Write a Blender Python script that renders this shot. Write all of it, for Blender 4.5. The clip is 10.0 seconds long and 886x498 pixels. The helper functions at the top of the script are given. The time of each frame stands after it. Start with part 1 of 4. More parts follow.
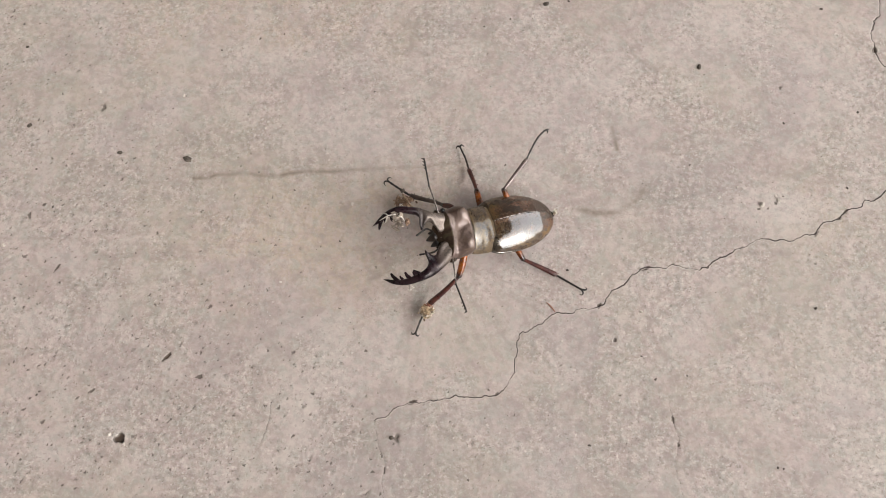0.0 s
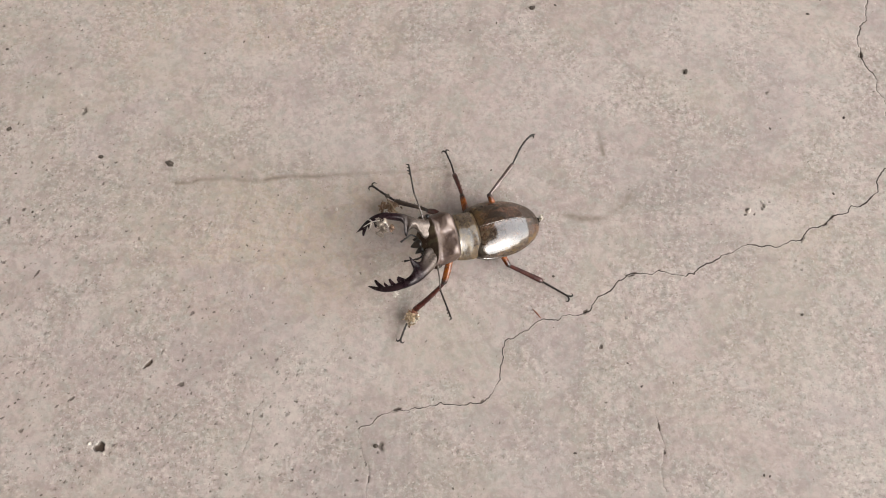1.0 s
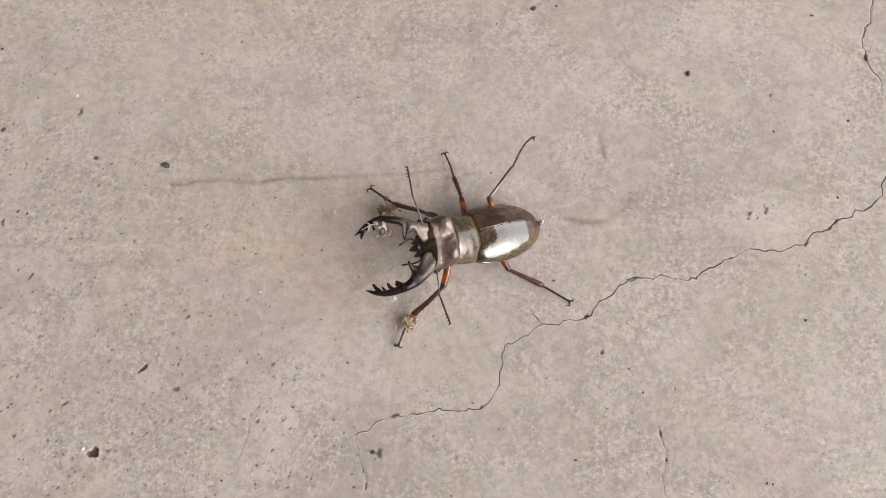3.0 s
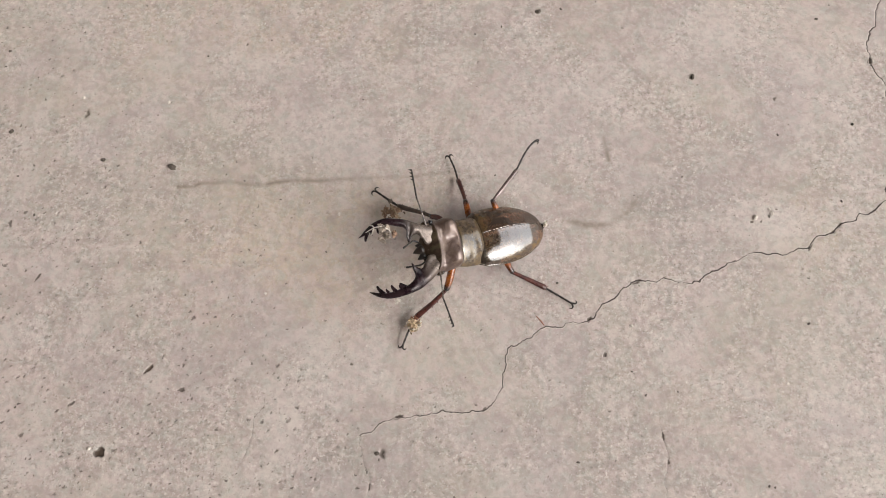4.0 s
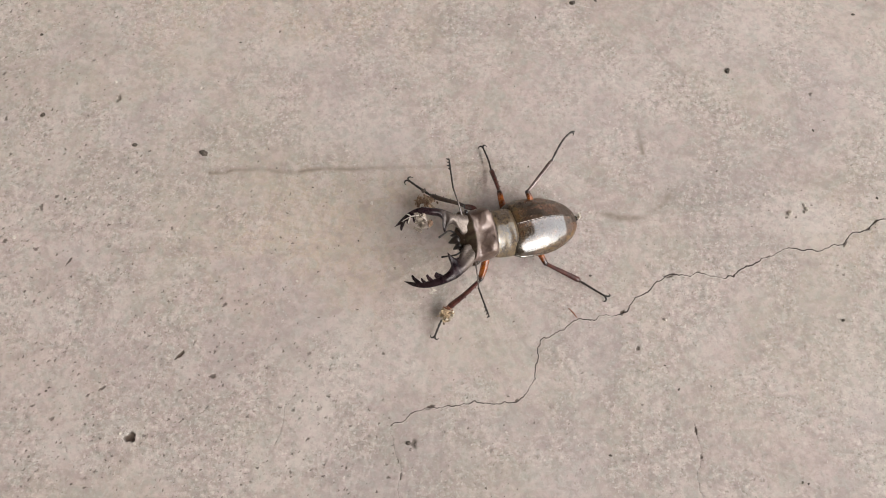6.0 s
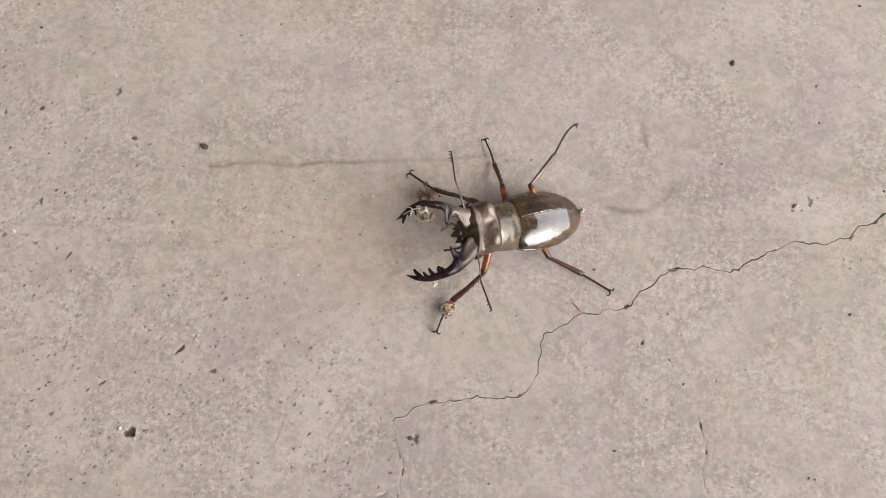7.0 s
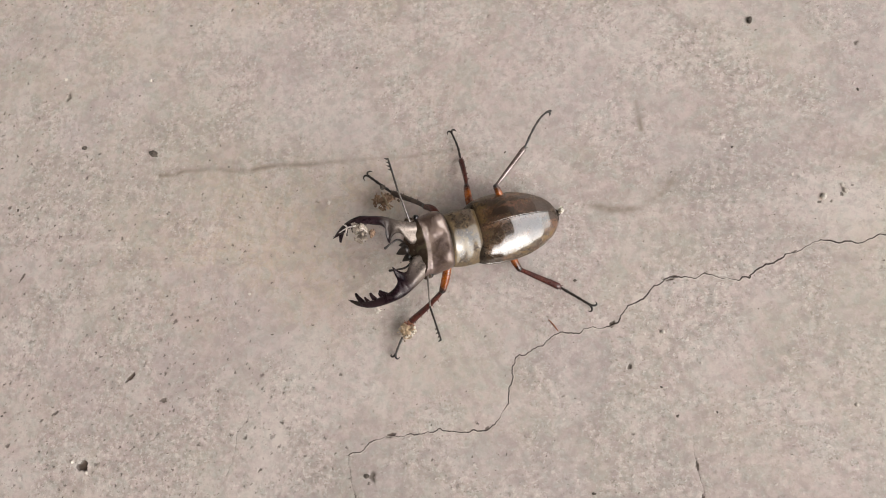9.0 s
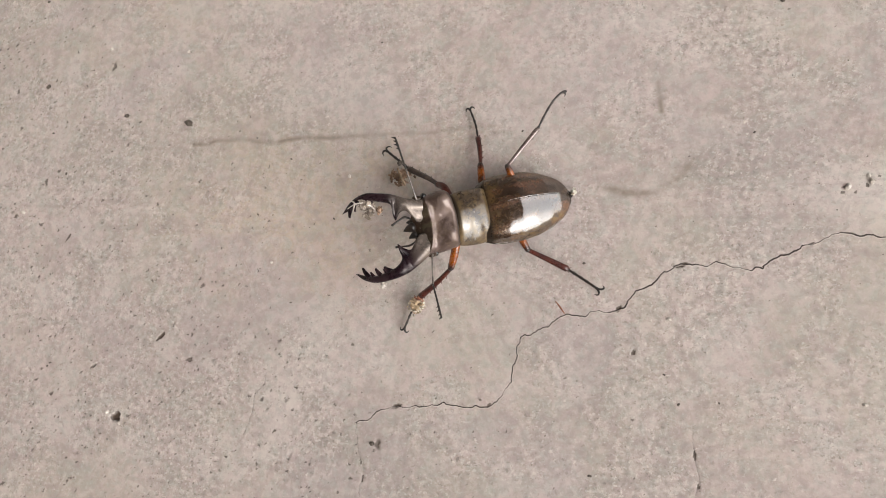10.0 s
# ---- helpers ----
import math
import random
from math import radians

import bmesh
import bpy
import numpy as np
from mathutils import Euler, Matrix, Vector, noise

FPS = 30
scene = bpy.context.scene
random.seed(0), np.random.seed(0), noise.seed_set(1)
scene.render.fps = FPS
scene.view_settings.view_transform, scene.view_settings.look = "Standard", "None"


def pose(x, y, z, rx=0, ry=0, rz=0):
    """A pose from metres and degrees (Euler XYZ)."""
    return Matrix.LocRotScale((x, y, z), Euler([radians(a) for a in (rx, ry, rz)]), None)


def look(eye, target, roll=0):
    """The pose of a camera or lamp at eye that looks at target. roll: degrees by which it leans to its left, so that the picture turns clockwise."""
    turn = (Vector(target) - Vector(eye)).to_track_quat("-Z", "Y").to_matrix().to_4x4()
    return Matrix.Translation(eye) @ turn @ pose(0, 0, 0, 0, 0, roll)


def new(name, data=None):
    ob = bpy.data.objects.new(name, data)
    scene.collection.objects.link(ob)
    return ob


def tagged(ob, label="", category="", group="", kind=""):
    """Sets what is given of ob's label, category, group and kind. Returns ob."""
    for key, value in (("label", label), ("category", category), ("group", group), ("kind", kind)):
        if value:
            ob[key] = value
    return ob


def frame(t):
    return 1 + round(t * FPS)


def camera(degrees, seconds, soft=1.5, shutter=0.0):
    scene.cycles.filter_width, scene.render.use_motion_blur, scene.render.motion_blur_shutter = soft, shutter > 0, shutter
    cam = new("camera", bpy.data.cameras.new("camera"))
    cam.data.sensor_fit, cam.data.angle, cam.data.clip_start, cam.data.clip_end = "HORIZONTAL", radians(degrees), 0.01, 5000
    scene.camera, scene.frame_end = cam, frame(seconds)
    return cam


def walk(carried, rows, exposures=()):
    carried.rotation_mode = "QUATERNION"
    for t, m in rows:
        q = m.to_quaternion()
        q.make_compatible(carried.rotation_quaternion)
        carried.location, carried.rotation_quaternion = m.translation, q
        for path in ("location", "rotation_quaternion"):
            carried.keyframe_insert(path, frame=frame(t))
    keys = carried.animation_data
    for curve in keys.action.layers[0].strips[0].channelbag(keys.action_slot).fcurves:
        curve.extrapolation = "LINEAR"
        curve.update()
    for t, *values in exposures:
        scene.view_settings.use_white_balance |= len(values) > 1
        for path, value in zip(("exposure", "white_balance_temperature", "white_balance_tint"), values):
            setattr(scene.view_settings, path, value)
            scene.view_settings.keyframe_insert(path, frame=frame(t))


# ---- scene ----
cam = camera(57.47, 10.0, soft=0.95)
PATH = [
    (0, 0.01699, -0.08858, 0.27125, 17.936, 2.355, 1.593),
    (0.5, 0.01800, -0.08708, 0.27040, 17.921, 1.986, 1.473),
    (1, 0.01850, -0.08590, 0.26953, 17.941, 1.672, 1.379),
    (1.5, 0.02047, -0.08712, 0.26918, 18.053, 1.296, 1.332),
    (1.8, 0.01962, -0.08678, 0.26847, 18.082, 1.248, 1.332),
    (2, 0.01838, -0.08560, 0.26911, 17.980, 1.184, 1.345),
    (2.5, 0.01636, -0.08350, 0.26740, 17.911, 1.422, 1.466),
    (2.7, 0.01818, -0.08381, 0.26608, 18.017, 1.473, 1.494),
    (3.8, 0.01923, -0.08358, 0.26813, 17.825, 2.093, 1.753),
    (4, 0.01944, -0.08329, 0.26789, 17.966, 1.977, 1.834),
    (4.5, 0.01758, -0.08286, 0.26641, 17.851, 1.967, 2.087),
    (4.8, 0.01280, -0.08585, 0.26589, 18.092, 1.755, 2.209),
    (5, 0.01219, -0.08540, 0.26659, 17.882, 1.774, 2.372),
    (5.5, 0.01124, -0.08605, 0.26698, 17.852, 1.727, 2.627),
    (5.7, 0.00939, -0.08472, 0.26686, 17.623, 1.787, 2.695),
    (6.8, 0.00861, -0.08614, 0.26615, 17.789, 1.911, 2.844),
    (7, 0.00915, -0.08567, 0.26403, 17.522, 2.056, 2.828),
    (7.2, 0.01100, -0.08369, 0.26268, 17.147, 2.340, 2.776),
    (7.5, 0.01208, -0.08254, 0.26060, 16.981, 2.815, 2.761),
    (8, 0.01941, -0.07715, 0.25787, 16.091, 4.443, 2.787),
    (8.2, 0.02595, -0.07340, 0.25679, 15.585, 5.449, 2.829),
    (8.4, 0.02916, -0.06956, 0.25417, 15.042, 6.295, 2.873),
    (8.5, 0.03255, -0.06556, 0.25080, 14.670, 7.007, 2.832),
    (8.6, 0.03562, -0.06122, 0.24869, 14.440, 7.552, 2.800),
    (8.7, 0.04029, -0.05709, 0.24572, 14.209, 8.199, 2.799),
    (8.9, 0.05023, -0.05114, 0.23830, 13.420, 9.689, 2.823),
    (9, 0.05324, -0.05137, 0.23440, 12.870, 10.447, 2.849),
    (9.1, 0.05498, -0.05190, 0.22994, 12.559, 11.433, 2.995),
    (9.2, 0.05436, -0.04899, 0.22844, 11.809, 11.907, 3.203),
    (9.3, 0.05627, -0.04855, 0.22754, 11.722, 12.585, 3.547),
    (9.5, 0.06481, -0.04524, 0.23107, 11.395, 13.844, 4.315),
    (9.7, 0.07331, -0.04457, 0.23534, 11.088, 14.720, 5.111),
    (9.8, 0.07345, -0.04460, 0.23553, 10.991, 15.043, 5.446),
    (10, 0.07516, -0.04473, 0.23322, 10.689, 15.959, 6.200),
]
walk(cam, [(row[0], pose(*row[1:])) for row in PATH])

# ---------------------------------------------------------------- light
EXPOSURE = -1.0
world = bpy.data.worlds.new("world")
scene.world = world
world.use_nodes = True
wn = world.node_tree.nodes
sky = wn.new("ShaderNodeTexSky")
sky.sky_type = "NISHITA"
sky.sun_disc = False
sky.sun_elevation, sky.sun_rotation = radians(42), radians(121)
sky.dust_density = 3.0
pale = wn.new("ShaderNodeHueSaturation")
pale.inputs["Saturation"].default_value = 0.24
world.node_tree.links.new(sky.outputs[0], pale.inputs["Color"])
world.node_tree.links.new(pale.outputs[0], wn["Background"].inputs["Color"])
wn["Background"].inputs["Strength"].default_value = 0.79

sun = new("sun", bpy.data.lights.new("sun", "SUN"))
sun.data.energy, sun.data.angle, sun.data.color = 0.10, radians(62), (1.0, 0.97, 0.93)
sun.matrix_world = look((2.05, -1.23, 2.15), (0, 0, 0))

scene.view_settings.exposure = EXPOSURE


# ---------------------------------------------------------------- material tools
class Mat:
    """A node material with a Principled surface and short ways to add nodes."""

    def __init__(self, name):
        self.m = bpy.data.materials.new(name)
        self.m.use_nodes = True
        self.t = self.m.node_tree
        self.bsdf = self.t.nodes["Principled BSDF"]
        self.pos = self.node("ShaderNodeTexCoord").outputs["Object"]

    def node(self, kind, **inputs):
        n = self.t.nodes.new(kind)
        for key, value in inputs.items():
            self.put(n.inputs[key.replace("_", " ")], value)
        return n

    def put(self, socket, value):
        if isinstance(value, bpy.types.NodeSocket):
            self.t.links.new(value, socket)
        else:
            socket.default_value = value

    def noise(self, scale, detail=4.0, rough=0.55, at=None, warp=0.0):
        n = self.node("ShaderNodeTexNoise", Scale=scale, Detail=detail, Roughness=rough, Distortion=warp)
        self.put(n.inputs["Vector"], at or self.pos)
        return n.outputs["Fac"]

    def cells(self, scale, wobble=0.0016, shift=0.0):
        """Distance to the nearest of many scattered points, and a random number for each; the points' surroundings are uneven."""
        jitter = self.node("ShaderNodeTexNoise", Scale=1300.0 + 70 * shift, Detail=3.0)
        self.put(jitter.inputs["Vector"], self.pos)
        way = self.node("ShaderNodeVectorMath")
        way.operation = "MULTIPLY_ADD"
        self.put(way.inputs[0], jitter.outputs["Color"])
        way.inputs[1].default_value, way.inputs[2].default_value = (wobble,) * 3, (shift,) * 3
        at = self.node("ShaderNodeVectorMath")
        self.put(at.inputs[0], way.outputs[0])
        self.put(at.inputs[1], self.pos)
        slant = self.node("ShaderNodeMapping")
        slant.vector_type = "TEXTURE"
        slant.inputs["Rotation"].default_value, slant.inputs["Scale"].default_value = (0, 0, radians(38)), (1.7, 1, 1)
        self.put(slant.inputs["Vector"], at.outputs[0])
        n = self.node("ShaderNodeTexVoronoi", Scale=scale)
        n.voronoi_dimensions = "2D"
        self.put(n.inputs["Vector"], slant.outputs[0])
        each = self.node("ShaderNodeSeparateColor")
        self.put(each.inputs[0], n.outputs["Color"])
        return n.outputs["Distance"], each.outputs[0], each.outputs[1]

    def span(self, value, a, b, c=0.0, d=1.0):
        n = self.node("ShaderNodeMapRange")
        n.interpolation_type = "SMOOTHSTEP"
        for key, v in zip(("Value", "From Min", "From Max", "To Min", "To Max"), (value, a, b, c, d)):
            self.put(n.inputs[key], v)
        return n.outputs["Result"]

    def math(self, how, a, b=0.0):
        n = self.node("ShaderNodeMath")
        n.operation = how
        self.put(n.inputs[0], a)
        self.put(n.inputs[1], b)
        return n.outputs[0]

    def mix(self, fac, a, b, how="MIX"):
        n = self.node("ShaderNodeMix")
        n.data_type, n.blend_type = "RGBA", how
        self.put(n.inputs[0], fac)
        self.put(n.inputs[6], a if isinstance(a, bpy.types.NodeSocket) else (*a, 1))
        self.put(n.inputs[7], b if isinstance(b, bpy.types.NodeSocket) else (*b, 1))
        return n.outputs[2]

    def attribute(self, name):
        n = self.node("ShaderNodeAttribute")
        n.attribute_name = name
        return n.outputs["Fac"]

    def bump(self, height, strength=0.3, distance=0.0001, after=None):
        n = self.node("ShaderNodeBump", Height=height, Strength=strength, Distance=distance)
        if after:
            self.put(n.inputs["Normal"], after)
        return n.outputs["Normal"]

    def set(self, **inputs):
        for key, value in inputs.items():
            if isinstance(value, tuple):
                value = (*value, 1)
            self.put(self.bsdf.inputs[key.replace("_", " ")], value)
        return self.m


def concrete():
    m = Mat("worn_concrete")
    big = m.noise(16.0, 4.0, 0.55, warp=0.3)
    mid = m.noise(85.0, 6.0, 0.60, warp=0.7)
    fine = m.noise(330.0, 4.5, 0.70)
    grain = m.noise(680.0, 2.5, 0.60)
    tint = m.noise(420.0, 2.0, 0.5, warp=0.4)
    tone = m.noise(11.0, 3.0, 0.5, warp=0.6)
    hue = m.noise(130.0, 3.0, 0.6, warp=0.5)
    worn = m.math("MULTIPLY", m.attribute("rough"), m.span(m.noise(38.0, 4.0, 0.6, warp=0.5), 0.38, 0.60, 0.30, 1.0))
    col = m.mix(m.span(big, 0.38, 0.62), (0.402, 0.334, 0.290), (0.498, 0.414, 0.364))
    col = m.mix(m.span(tone, 0.46, 0.60, 0.0, 0.5), col, (0.433, 0.382, 0.311))
    col = m.mix(m.math("MULTIPLY", m.attribute("tan"), 0.85), col, (0.500, 0.396, 0.292))
    col = m.mix(m.span(hue, 0.47, 0.58, 0.0, 0.42), col, (0.474, 0.372, 0.349))
    col = m.mix(m.span(hue, 0.40, 0.49, 0.36, 0.0), col, (0.376, 0.378, 0.331))
    col = m.mix(m.span(mid, 0.50, 0.62, 0.0, 0.62), col, (0.533, 0.468, 0.422))
    col = m.mix(m.span(mid, 0.37, 0.48, 0.42, 0.0), col, (0.330, 0.278, 0.240))
    col = m.mix(m.math("MULTIPLY", m.attribute("dark_zone"), 0.68), col, (0.269, 0.235, 0.207))
    col = m.mix(m.math("MULTIPLY", m.attribute("pale_zone"), 0.75), col, (0.578, 0.510, 0.459))
    col = m.mix(m.math("MULTIPLY", worn, m.span(fine, 0.38, 0.50, 0.50, 0.0)), col, (0.264, 0.225, 0.192))
    col = m.mix(m.math("MULTIPLY", worn, m.span(fine, 0.51, 0.62, 0.0, 0.55)), col, (0.598, 0.530, 0.480))
    col = m.mix(m.math("MULTIPLY", worn, m.span(grain, 0.53, 0.66, 0.0, 0.36)), col, (0.658, 0.590, 0.540))
    col = m.mix(m.math("MULTIPLY", worn, m.span(grain, 0.35, 0.46, 0.32, 0.0)), col, (0.184, 0.152, 0.128))
    specks = m.noise(760.0, 2.0, 0.5, warp=0.15)
    col = m.mix(m.math("MULTIPLY", worn, m.span(specks, 0.60, 0.68, 0.0, 0.62)), col, (0.66, 0.60, 0.54))
    col = m.mix(m.math("MULTIPLY", worn, m.span(specks, 0.31, 0.39, 0.62, 0.0)), col, (0.16, 0.13, 0.105))
    # small broken-out pits and pale grains, each with its own size
    pitted = m.math("ADD", m.math("MULTIPLY", m.attribute("pitted"), 0.55), m.span(m.noise(60.0, 3.0, 0.6), 0.35, 0.65, 0.0, 0.45))
    holes, flecks = None, None
    for scale, shift, size in ((230.0, 0.0, 0.15), (430.0, 1.7, 0.17)):
        dist, pick, deep = m.cells(scale, shift=shift)
        radius = m.math("MULTIPLY", m.span(m.math("ADD", pick, pitted), 1.22, 2.1, 0.0, 1.0), size)
        one = m.math("MULTIPLY", m.span(m.math("SUBTRACT", radius, dist), -0.05, 0.06), m.span(deep, 0.0, 1.0, 0.2, 1.0))
        one = m.math("MULTIPLY", one, m.span(radius, 0.0, 0.03))
        holes = m.math("MAXIMUM", holes, one) if holes else one
    for scale, shift, size in ((300.0, 4.1, 0.13), (520.0, 6.3, 0.16)):
        dist, pick, deep = m.cells(scale, shift=shift)
        radius = m.math("MULTIPLY", m.span(m.math("ADD", pick, m.math("MULTIPLY", worn, 0.6)), 0.90, 1.6, 0.0, 1.0), size)
        one = m.math("MULTIPLY", m.span(m.math("SUBTRACT", radius, dist), -0.05, 0.04), m.span(deep, 0.0, 1.0, 0.15, 0.9))
        one = m.math("MULTIPLY", one, m.span(radius, 0.0, 0.03))
        flecks = m.math("MAXIMUM", flecks, one) if flecks else one
    cloud = m.noise(24.0, 3.0, 0.5, warp=0.8)
    col = m.mix(m.span(cloud, 0.52, 0.66, 0.0, 0.22), col, (0.445, 0.392, 0.300))
    col = m.mix(m.span(cloud, 0.34, 0.47, 0.45, 0.0), col, (0.400, 0.335, 0.315))
    col = m.mix(m.span(tint, 0.52, 0.64, 0.0, 0.28), col, (0.480, 0.372, 0.352))
    col = m.mix(m.span(tint, 0.36, 0.48, 0.24, 0.0), col, (0.372, 0.385, 0.338))
    mott = m.noise(300.0, 3.0, 0.6, warp=0.5)
    col = m.mix(m.span(mott, 0.38, 0.50, 0.30, 0.0), col, (0.322, 0.262, 0.236))
    col = m.mix(m.span(mott, 0.53, 0.64, 0.0, 0.26), col, (0.575, 0.482, 0.436))
    col = m.mix(m.math("MULTIPLY", flecks, 0.72), col, (0.66, 0.59, 0.53))
    col = m.mix(m.math("MULTIPLY", holes, 0.78), col, (0.105, 0.080, 0.064))
    stain = m.math("MULTIPLY", m.attribute("stain"), m.math("MULTIPLY", m.span(m.noise(160.0, 4.0, 0.6), 0.3, 0.6, 0.25, 1.0), m.span(m.noise(55.0, 2.0, 0.5), 0.40, 0.56, 0.55, 1.0)))
    col = m.mix(stain, col, (0.225, 0.180, 0.135))
    scrape = m.math("MULTIPLY", m.attribute("scrape"), m.span(m.noise(240.0, 4.0, 0.6), 0.4, 0.6))
    col = m.mix(scrape, col, (0.559, 0.490, 0.434))
    col = m.mix(m.span(m.attribute("pit"), 0.08, 0.65, 0.0, 0.8), col, (0.085, 0.065, 0.05))
    col = m.mix(m.span(m.attribute("pit"), 0.85, 1.15, 0.0, 0.92), col, (0.090, 0.060, 0.042))
    d = m.math("ABSOLUTE", m.math("ADD", m.attribute("crack_side"), m.math("MULTIPLY", m.math("SUBTRACT", m.noise(900.0, 3.0), 0.5), 0.42)))
    gap = m.span(m.math("SUBTRACT", m.attribute("crack_width"), d), -0.05, 0.05)
    gap = m.math("MULTIPLY", gap, m.span(m.math("ADD", m.noise(420.0, 3.0, 0.6), m.math("MULTIPLY", m.attribute("crack_width"), 1.6)), 0.44, 0.62, 0.6, 1.0))
    # chipped lower lip of the crack, its highlight painted in as a pale colour
    lip = m.math("MULTIPLY", m.span(m.math("ADD", m.attribute("crack_side"), m.attribute("crack_width")), -0.42, -0.12, 0.0, 0.75), m.span(m.attribute("crack_width"), 0.02, 0.07))
    lip = m.math("MULTIPLY", lip, m.span(m.math("ADD", m.attribute("crack_side"), m.attribute("crack_width")), 0.0, 0.1, 1.0, 0.0))
    col = m.mix(lip, col, (0.62, 0.55, 0.49))
    col = m.mix(gap, col, (0.050, 0.035, 0.027))
    rough = m.span(fine, 0.3, 0.7, 0.62, 0.9)
    lift = m.math("ADD", m.math("MULTIPLY", fine, 0.7), m.math("MULTIPLY", grain, 0.26))
    normal = m.bump(m.math("MULTIPLY", lift, m.span(worn, 0.0, 1.0, 0.35, 1.0)), 0.42, 0.0009)
    normal = m.bump(m.math("SUBTRACT", m.math("MULTIPLY", flecks, 0.5), holes), 0.9, 0.00035, normal)
    normal = m.bump(m.math("MULTIPLY", gap, -1.0), 0.8, 0.0006, normal)
    return m.set(Base_Color=col, Roughness=rough, Normal=normal)


def shell(name, dark, light, gold, gold_amount, rough, metal, coat, fuzz=0.25, root=None, coat_ior=1.5, coat_rough=0.18, down=0.0, edge=0.0, relief=0.3, blotch=230.0, streaks=False, bronze=False):
    """Insect cuticle: brown with a sheen, worn patches of short golden hair, blackish sutures with gap shade painted
    in.

    down: golden hair where the part says so; edge: blackish margin with painted gap shade where it says so; root:
    colour of a horn's root.
    """
    m = Mat(name)
    a = m.noise(130.0, 4.0, 0.6, warp=0.6)
    b = m.noise(900.0, 4.0, 0.65)
    mott = m.noise(blotch, 5.0, 0.65, warp=0.8)
    blend = m.math("MULTIPLY", m.span(a, 0.38, 0.62, 0.3, 1.0), m.span(m.attribute("streak"), 0.25, 0.75)) if streaks else m.span(a, 0.42, 0.60)
    col = m.mix(blend, dark, light)
    patch = m.math("MULTIPLY", m.span(mott, 0.47, 0.60), gold_amount)
    if down:
        patch = m.math("MAXIMUM", patch, m.math("MULTIPLY", m.attribute("down"), m.span(mott, 0.30, 0.66, 0.1 * down, down)))
    patch = m.math("MULTIPLY", patch, m.span(b, 0.3, 0.6, 0.45, 1.0))
    col = m.mix(patch, col, gold)
    col = m.mix(m.span(b, 0.55, 0.8, 0.0, 0.35), col, dark)
    dust = m.span(m.noise(1300.0, 2.0, 0.5), 0.68, 0.76, 0.0, 0.28)
    col = m.mix(dust, col, (0.42, 0.36, 0.29))
    r = m.math("ADD", m.math("MULTIPLY", patch, fuzz), m.span(b, 0.3, 0.7, rough - 0.05, rough + 0.08))
    r = m.math("ADD", r, m.span(a, 0.45, 0.7, 0.0, 0.10))
    normal = m.bump(m.math("ADD", b, m.math("MULTIPLY", a, 1.5)), relief, 0.00012)
    m.bsdf.inputs["Coat Roughness"].default_value = coat_rough
    m.bsdf.inputs["Specular IOR Level"].default_value = 0.25
    m.bsdf.inputs["Specular Tint"].default_value = (0.55, 0.48, 0.42, 1)
    m.bsdf.inputs["Coat IOR"].default_value = coat_ior
    if bronze:
        m.bsdf.inputs["IOR"].default_value = 1.6
        m.bsdf.inputs["Specular IOR Level"].default_value = 0.5
        m.bsdf.inputs["Specular Tint"].default_value = (1.0, 0.91, 0.72, 1)
    face = m.node("ShaderNodeLayerWeight", Blend=0.5).outputs["Facing"]
    coat = m.span(face, 0.30, 0.75, coat, coat * 0.15)
    coat = m.math("MULTIPLY", coat, m.span(patch, 0.0, 0.9, 1.0, 0.45))
    if root:
        col = m.mix(m.attribute("root"), col, root)
        metal = m.math("ADD", m.math("MULTIPLY", m.attribute("root"), 0.25), metal)
    # dark sutures, and the shade in gaps between plates, put into the colour
    if edge:
        rim = m.math("MULTIPLY", m.attribute("edge"), edge)
        col = m.mix(rim, col, (0.012, 0.008, 0.006))
        coat = m.math("MULTIPLY", coat, m.span(rim, 0.0, 1.0, 1.0, 0.1))
        metal = m.math("MULTIPLY", m.span(rim, 0.0, 1.0, 1.0, 0.0), metal)
    return m.set(Base_Color=col, Roughness=r, Metallic=metal, Coat_Weight=coat, Normal=normal)


def plain(name, a, b, scale, rough=0.6, metal=0.0, coat=0.0, relief=0.2, distance=0.0001, crumbs=0.0, ends=False):
    m = Mat(name)
    n, f = m.noise(scale, 4.0, 0.6, warp=0.4), m.noise(scale * 6, 3.0, 0.6)
    col = m.mix(m.span(n, 0.35, 0.65), a, b)
    col = m.mix(m.span(f, 0.55, 0.75, 0.0, 0.4), col, tuple(v * 0.5 for v in a))
    if ends:
        col = m.mix(m.math("MULTIPLY", m.attribute("joint"), 0.9), col, (0.022, 0.008, 0.006))
    if crumbs:
        each = m.node("ShaderNodeNewGeometry").outputs["Random Per Island"]
        col = m.mix(m.span(each, 0.0, 0.45, crumbs, 0.0), col, tuple(v * 0.3 for v in a))
        col = m.mix(m.span(each, 0.7, 1.0, 0.0, crumbs), col, tuple(min(0.75, v * 1.5) for v in b))
    return m.set(Base_Color=col, Roughness=m.span(f, 0.3, 0.7, rough - 0.08, min(1.0, rough + 0.1)), Metallic=metal, Coat_Weight=coat, Normal=m.bump(f, relief, distance))


